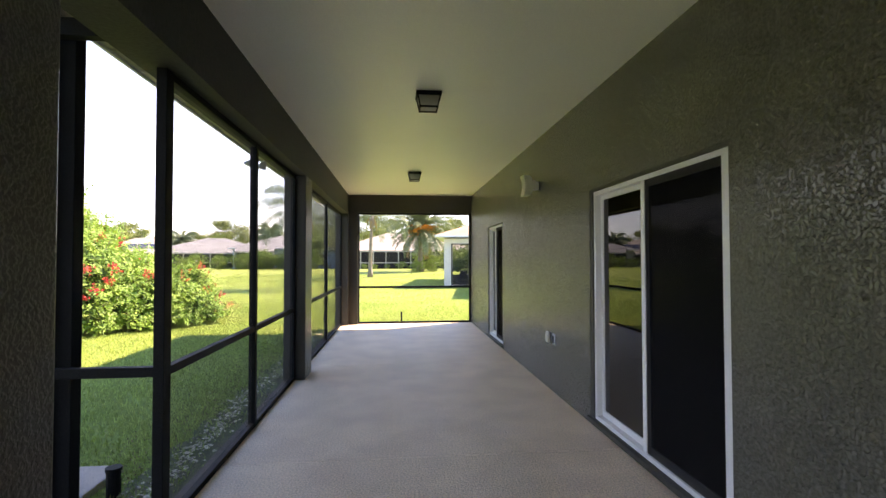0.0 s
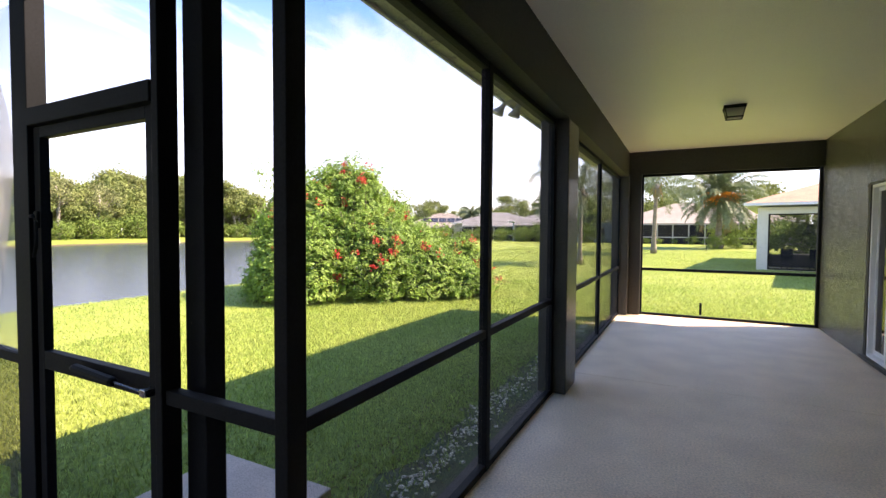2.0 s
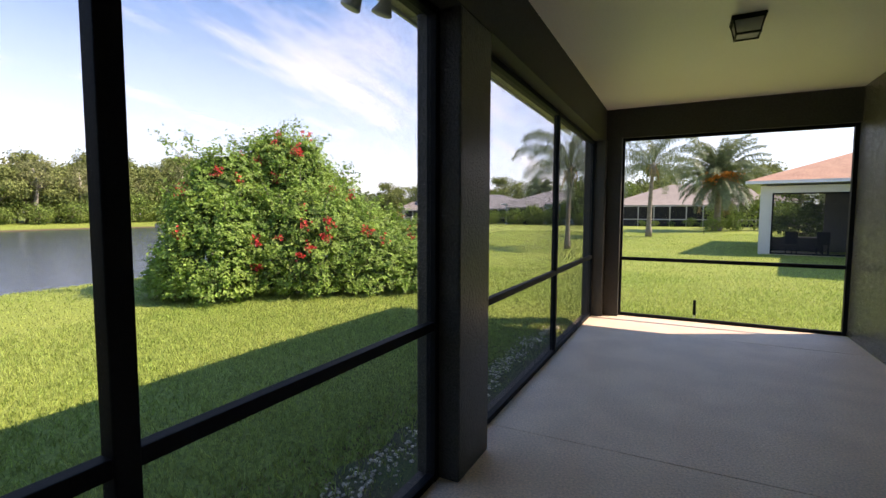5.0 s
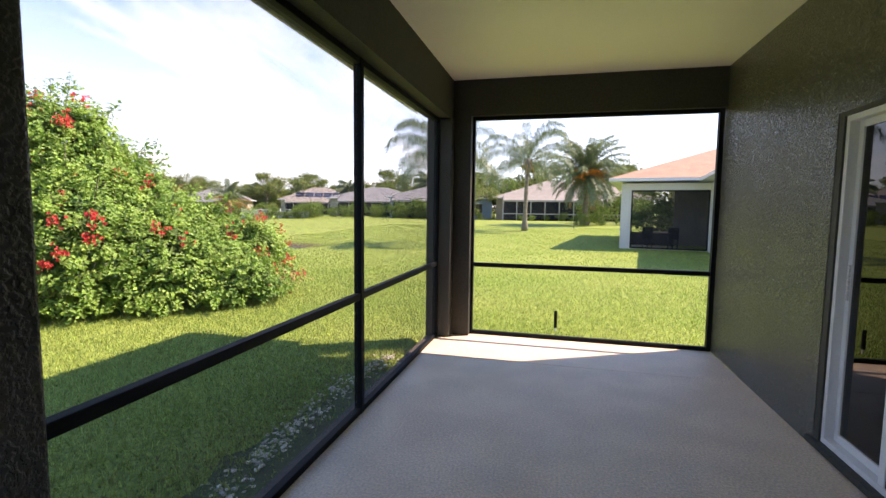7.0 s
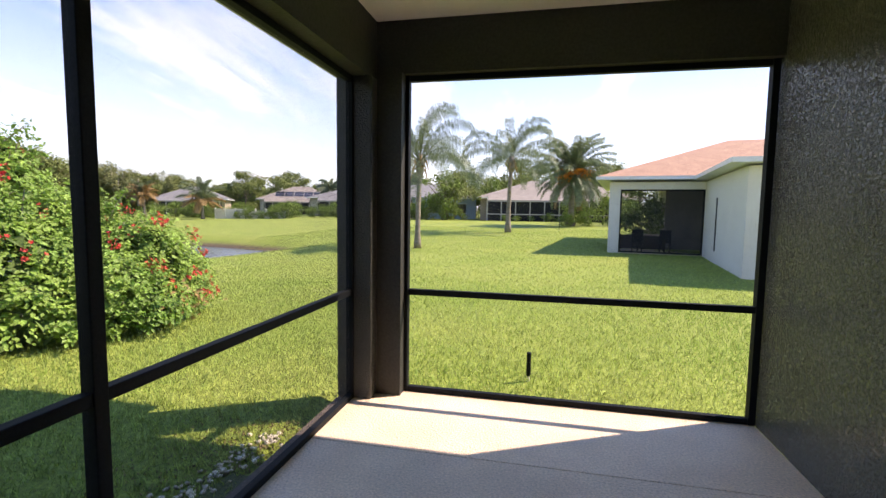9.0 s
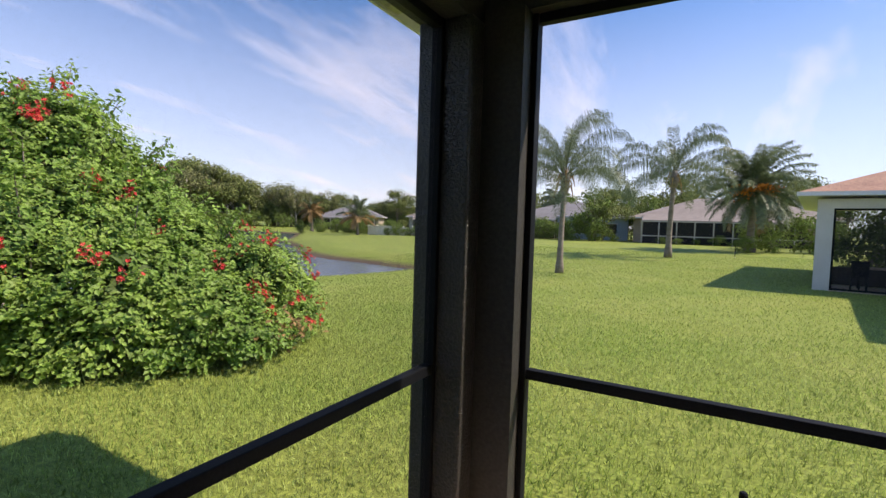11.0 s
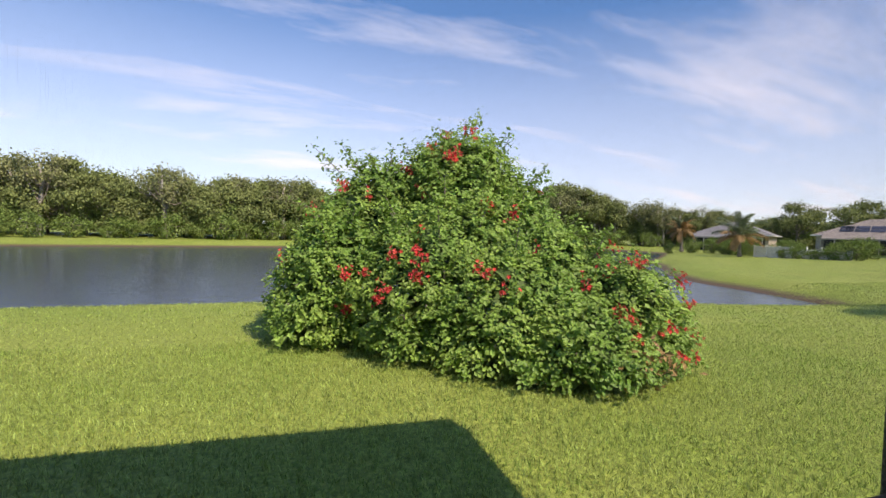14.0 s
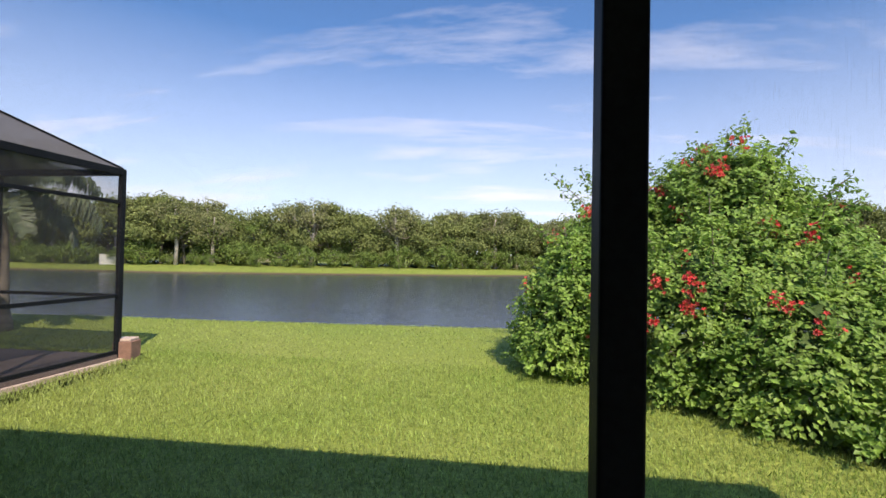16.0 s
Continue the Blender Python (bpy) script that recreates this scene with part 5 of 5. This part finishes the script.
for u0 in (-0.55, 0.5):
    pc_ = thing("patio_chair", "dark patio chair on the neighbour's screened porch", "chair", group="neighbour porch chairs")
    pc_.matrix_basis = nb.matrix_basis @ pose(PX0 + 1.7 + u0, PY + 0.7, 0.12)
    part("seat", box(-0.22, 0.22, -0.22, 0.22, 0.42, 0.46, 0.01), FRAME, pc_)
    part("backrest", box(-0.22, 0.22, -0.25, -0.21, 0.46, 0.95, 0.01), FRAME, pc_)
    for sx in (-0.19, 0.19):
        for sy in (-0.19, 0.19):
            part("leg", tube([(sx, sy, 0), (sx, sy, 0.42)], 0.018, 6), FRAME, pc_)
win = part("narrow_window", box(PX1 - 0.02, PX1 + 0.01, 25.0, 25.15, 0.5, 2.3), FRAME, nb, "narrow dark window")
hip_roof("roof", PX0, PX1 + 9, PY, PY + 10, 3.2, 2.0, 0.5, ROOF_RED, nb)
hip_roof("wing_roof", PX1, PX1 + 9, 20.95, PY + 6, 3.18, 1.5, 0.45, ROOF_RED, nb)

def far_house(name, label, x, y, w, d, h, wall, roof_mat, rise, rz=0.0, lanai=None, solar=False):
    """A bungalow with a hip roof, windows and, on its near side, a screened lanai."""
    hs = thing(name, label, "house", (x, y, float(ground_height(np.array([x]), np.array([y]))[0]) - 0.1), rz)
    part("wall", box(-w / 2, w / 2, 0, d, 0, h), wall, hs)
    hip_roof("roof", -w / 2, w / 2, 0, d, h + 0.17, rise, 0.6, roof_mat, hs)
    if solar:
        slope = math.atan2(rise, min(w, d) / 2 + 0.6)
        for r in range(2):
            for k in range(5):
                sp = part("solar_panel", box(-0.8, 0.8, -0.5, 0.5, 0.05, 0.09), SOLAR, hs, "dark solar panel on the roof slope")
                u0 = 1.3 + r * 1.25
                sp.matrix_basis = Matrix.Translation((-3.6 + k * 1.75, u0 * math.cos(slope) - 0.1, h + 0.17 + (u0 + 0.5) * math.sin(slope))) @ Matrix.Rotation(slope, 4, "X")
    for k in range(int(w // 3.4)):
        u0 = -w / 2 + 1.0 + k * 3.4
        # opaque dark block standing for the dim room behind the glass
        wd = part("window", box(u0, u0 + 1.5, -0.05, 0.04, 0.9, 2.1), INTERIOR_SHADE, hs, "dark window")
        fr = bmesh.new()
        for b in ((u0 - 0.08, u0 + 1.58, 2.1, 2.18), (u0 - 0.08, u0 + 1.58, 0.82, 0.9)):
            box(b[0], b[1], -0.08, 0.03, b[2], b[3], bm=fr)
        part("window_frame", fr, WHITE, wd)
    if lanai:
        l0, l1, ld, lz = lanai
        # thin dark sheet over the wall, for the shade inside the lanai
        part("lanai_shade_back", box(l0, l1, -0.09, -0.055, 0, 2.5), INTERIOR_SHADE, hs)
        n = max(2, int((l1 - l0) / 1.6))
        for k in range(n + 1):
            u0 = l0 + (l1 - l0) * k / n
            part("lanai_post", box(u0 - 0.06, u0 + 0.06, -ld - 0.06, -ld + 0.06, 0, lz), HOUSE_PALE, hs)
        for z0 in (0.85, lz - 0.12):
            part("lanai_rail", box(l0, l1, -ld - 0.04, -ld + 0.04, z0, z0 + 0.12), HOUSE_PALE, hs)
        pane("lanai_mesh", [(l0, -ld, 0), (l1, -ld, 0), (l1, -ld, lz), (l0, -ld, lz)], SCREEN_DARK, hs)
        raw("lanai_roof", [(l0, -ld, lz), (l1, -ld, lz), (l1, 0.0, h + 0.5), (l0, 0.0, h + 0.5), (l0, -ld, lz + 0.06), (l1, -ld, lz + 0.06), (l1, 0.0, h + 0.56), (l0, 0.0, h + 0.56)],
            [(3, 2, 1, 0), (4, 5, 6, 7), (0, 1, 5, 4), (1, 2, 6, 5), (2, 3, 7, 6), (3, 0, 4, 7)], roof_mat, hs)
    return hs

far_house("house", "tan stucco bungalow with a long screened lanai behind the palms", 2.0, 66.0, 19, 13, 2.75, HOUSE_TAN, ROOF_TAN, 2.5, 4, (-8.5, 6.5, 3.0, 2.5))
far_house("house", "blue stucco bungalow with grey roof and white lanai", -15.5, 68.0, 14, 12, 2.8, HOUSE_BLUE, ROOF_GREY, 2.1, 10, (-6.5, -1.5, 2.0, 2.4))
far_house("house", "pale bungalow with grey roof behind lawn shrubs", -29, 78.0, 15, 12, 2.8, HOUSE_PALE, ROOF_GREY, 2.1, 18, (-6, 5, 2.5, 2.4))
far_house("house", "low pale house with grey roof by the lake", -45.0, 88.0, 14, 11, 2.7, HOUSE_PALE, ROOF_TAN, 2.6, 24, (-6, 2, 2.5, 2.3), solar=True)
far_house("house", "low tan house with pale lanai by the lake end", -61.0, 79.0, 11, 9, 2.6, HOUSE_TAN, ROOF_GREY, 2.3, 30, (-5, 5, 2.5, 2.3))
far_house("house", "distant bungalow with grey roof across the lake", -68.0, -38.0, 14, 10, 2.7, HOUSE_TAN, ROOF_GREY, 2.4, 75)
fence = thing("white_fence", "white solid garden wall beside the far lawn", "fence", (-38.5, 56.6, -0.05), 9)
for k in range(7):
    part("panel", box(k * 1.25 + 0.05, k * 1.25 + 1.2, 0, 0.1, -0.2, 1.3 if k < 3 else 1.1, 0.01), HOUSE_WHITE, fence)
    part("post", box(k * 1.25 - 0.05, k * 1.25 + 0.05, -0.03, 0.13, -0.2, 1.4, 0.01), HOUSE_WHITE, fence)
part("return_panel", box(-0.05, 0.05, 0.14, 3.0, -0.2, 1.3, 0.01), HOUSE_WHITE, fence)

# ---- small things outdoors ----
def garden_stake(at, h, label):
    s = thing("garden_stake", label, "path light", at)
    part("stem", tube([(0, 0, -0.05), (0, 0, h)], 0.015, 10), GREY_METAL, s)
    part("head", tube([(0, 0, h * 0.25), (0, 0, h * 0.3), (0, 0, h), (0, 0, h + 0.01)], [0.017, 0.022, 0.022, 0.016], 12), FRAME, s, "dark cylindrical head")
    return s
garden_stake((0.33, 11.70, G), 0.30, "short dark metal garden stake light in the lawn")
garden_stake((1.5, 43.0, G + 0.05), 0.9, "thin wooden marker post on the far lawn")
stub = thing("pipe_stub", "short black plastic pipe stub in the soil", "pipe", (-1.72, 3.2, -0.13))
part("pipe", tube([(0, 0, 0), (0, 0, 0.2)], 0.045, 12), FRAME, stub)
part("rim", tube([(0, 0, 0.19), (0, 0, 0.215)], 0.052, 12), FRAME, stub)
box_ = thing("utility_box", "small white utility box on the far bank", "utility box", (-52.0, -39.1, 0.3), -48)
part("cabinet", box(-1.1, 1.1, -0.4, 0.4, -0.4, 0.85, 0.03), HOUSE_WHITE, box_)
part("lid", box(-1.17, 1.17, -0.45, 0.45, 0.85, 0.95, 0.02), HOUSE_WHITE, box_)
box2 = thing("drain_box", "small white concrete drain box at the far waterline", "drain box", (-73.6, 48.8, WATER_Z - 0.1), 10)
part("body", box(-0.45, 0.45, -0.45, 0.45, 0, 0.75, 0.03), HOUSE_PALE, box2)
part("cap", box(-0.5, 0.5, -0.5, 0.5, 0.75, 0.82, 0.02), HOUSE_PALE, box2)
blk = thing("concrete_block", "brown concrete block against the cage corner", "block", (-7.13, 2.54, G), 12)
bm = box(-0.14, 0.14, -0.14, 0.14, 0, 0.3, 0.015)
part("body", bm, surface("brown_block", (0.30, 0.17, 0.12), (0.22, 0.13, 0.1), 6, 60, 0.85, 0.5, 60), blk)
part("cap", box(-0.12, 0.12, -0.12, 0.12, 0.3, 0.34, 0.01), PAD, blk)
# blue float and white pole on the deck
raft = thing("pool_float", "folded blue plastic pool float lying on the pool deck", "pool float", (-3.8, 2.22, -0.012), 0)
BLUE = surface("blue_vinyl", (0.02, 0.22, 0.55), (0.02, 0.17, 0.45), 3, 40, 0.35)
part("body", box(-0.5, 0.36, -0.3, 0.19, 0.0, 0.13, 0.05), BLUE, raft)
part("fold", box(-0.45, 0.3, -0.26, 0.15, 0.12, 0.18, 0.03), BLUE, raft)
pole = thing("pool_pole", "white plastic pool pole resting on a dark plank", "pole", (-3.40, 2.3, 0.11))
part("tube", tube([(-1.2, -0.1, 0.26), (0.06, 0.05, 0.225)], 0.024, 10), WHITE, pole)
part("tip", tube([(0.06, 0.05, 0.225), (0.09, 0.053, 0.224)], 0.03, 10), GREY_METAL, pole)
part("plank", box(0.0, 0.1, 0.02, 0.12, -0.121, 0.2, 0.006), FRAME, pole, "dark plank block")
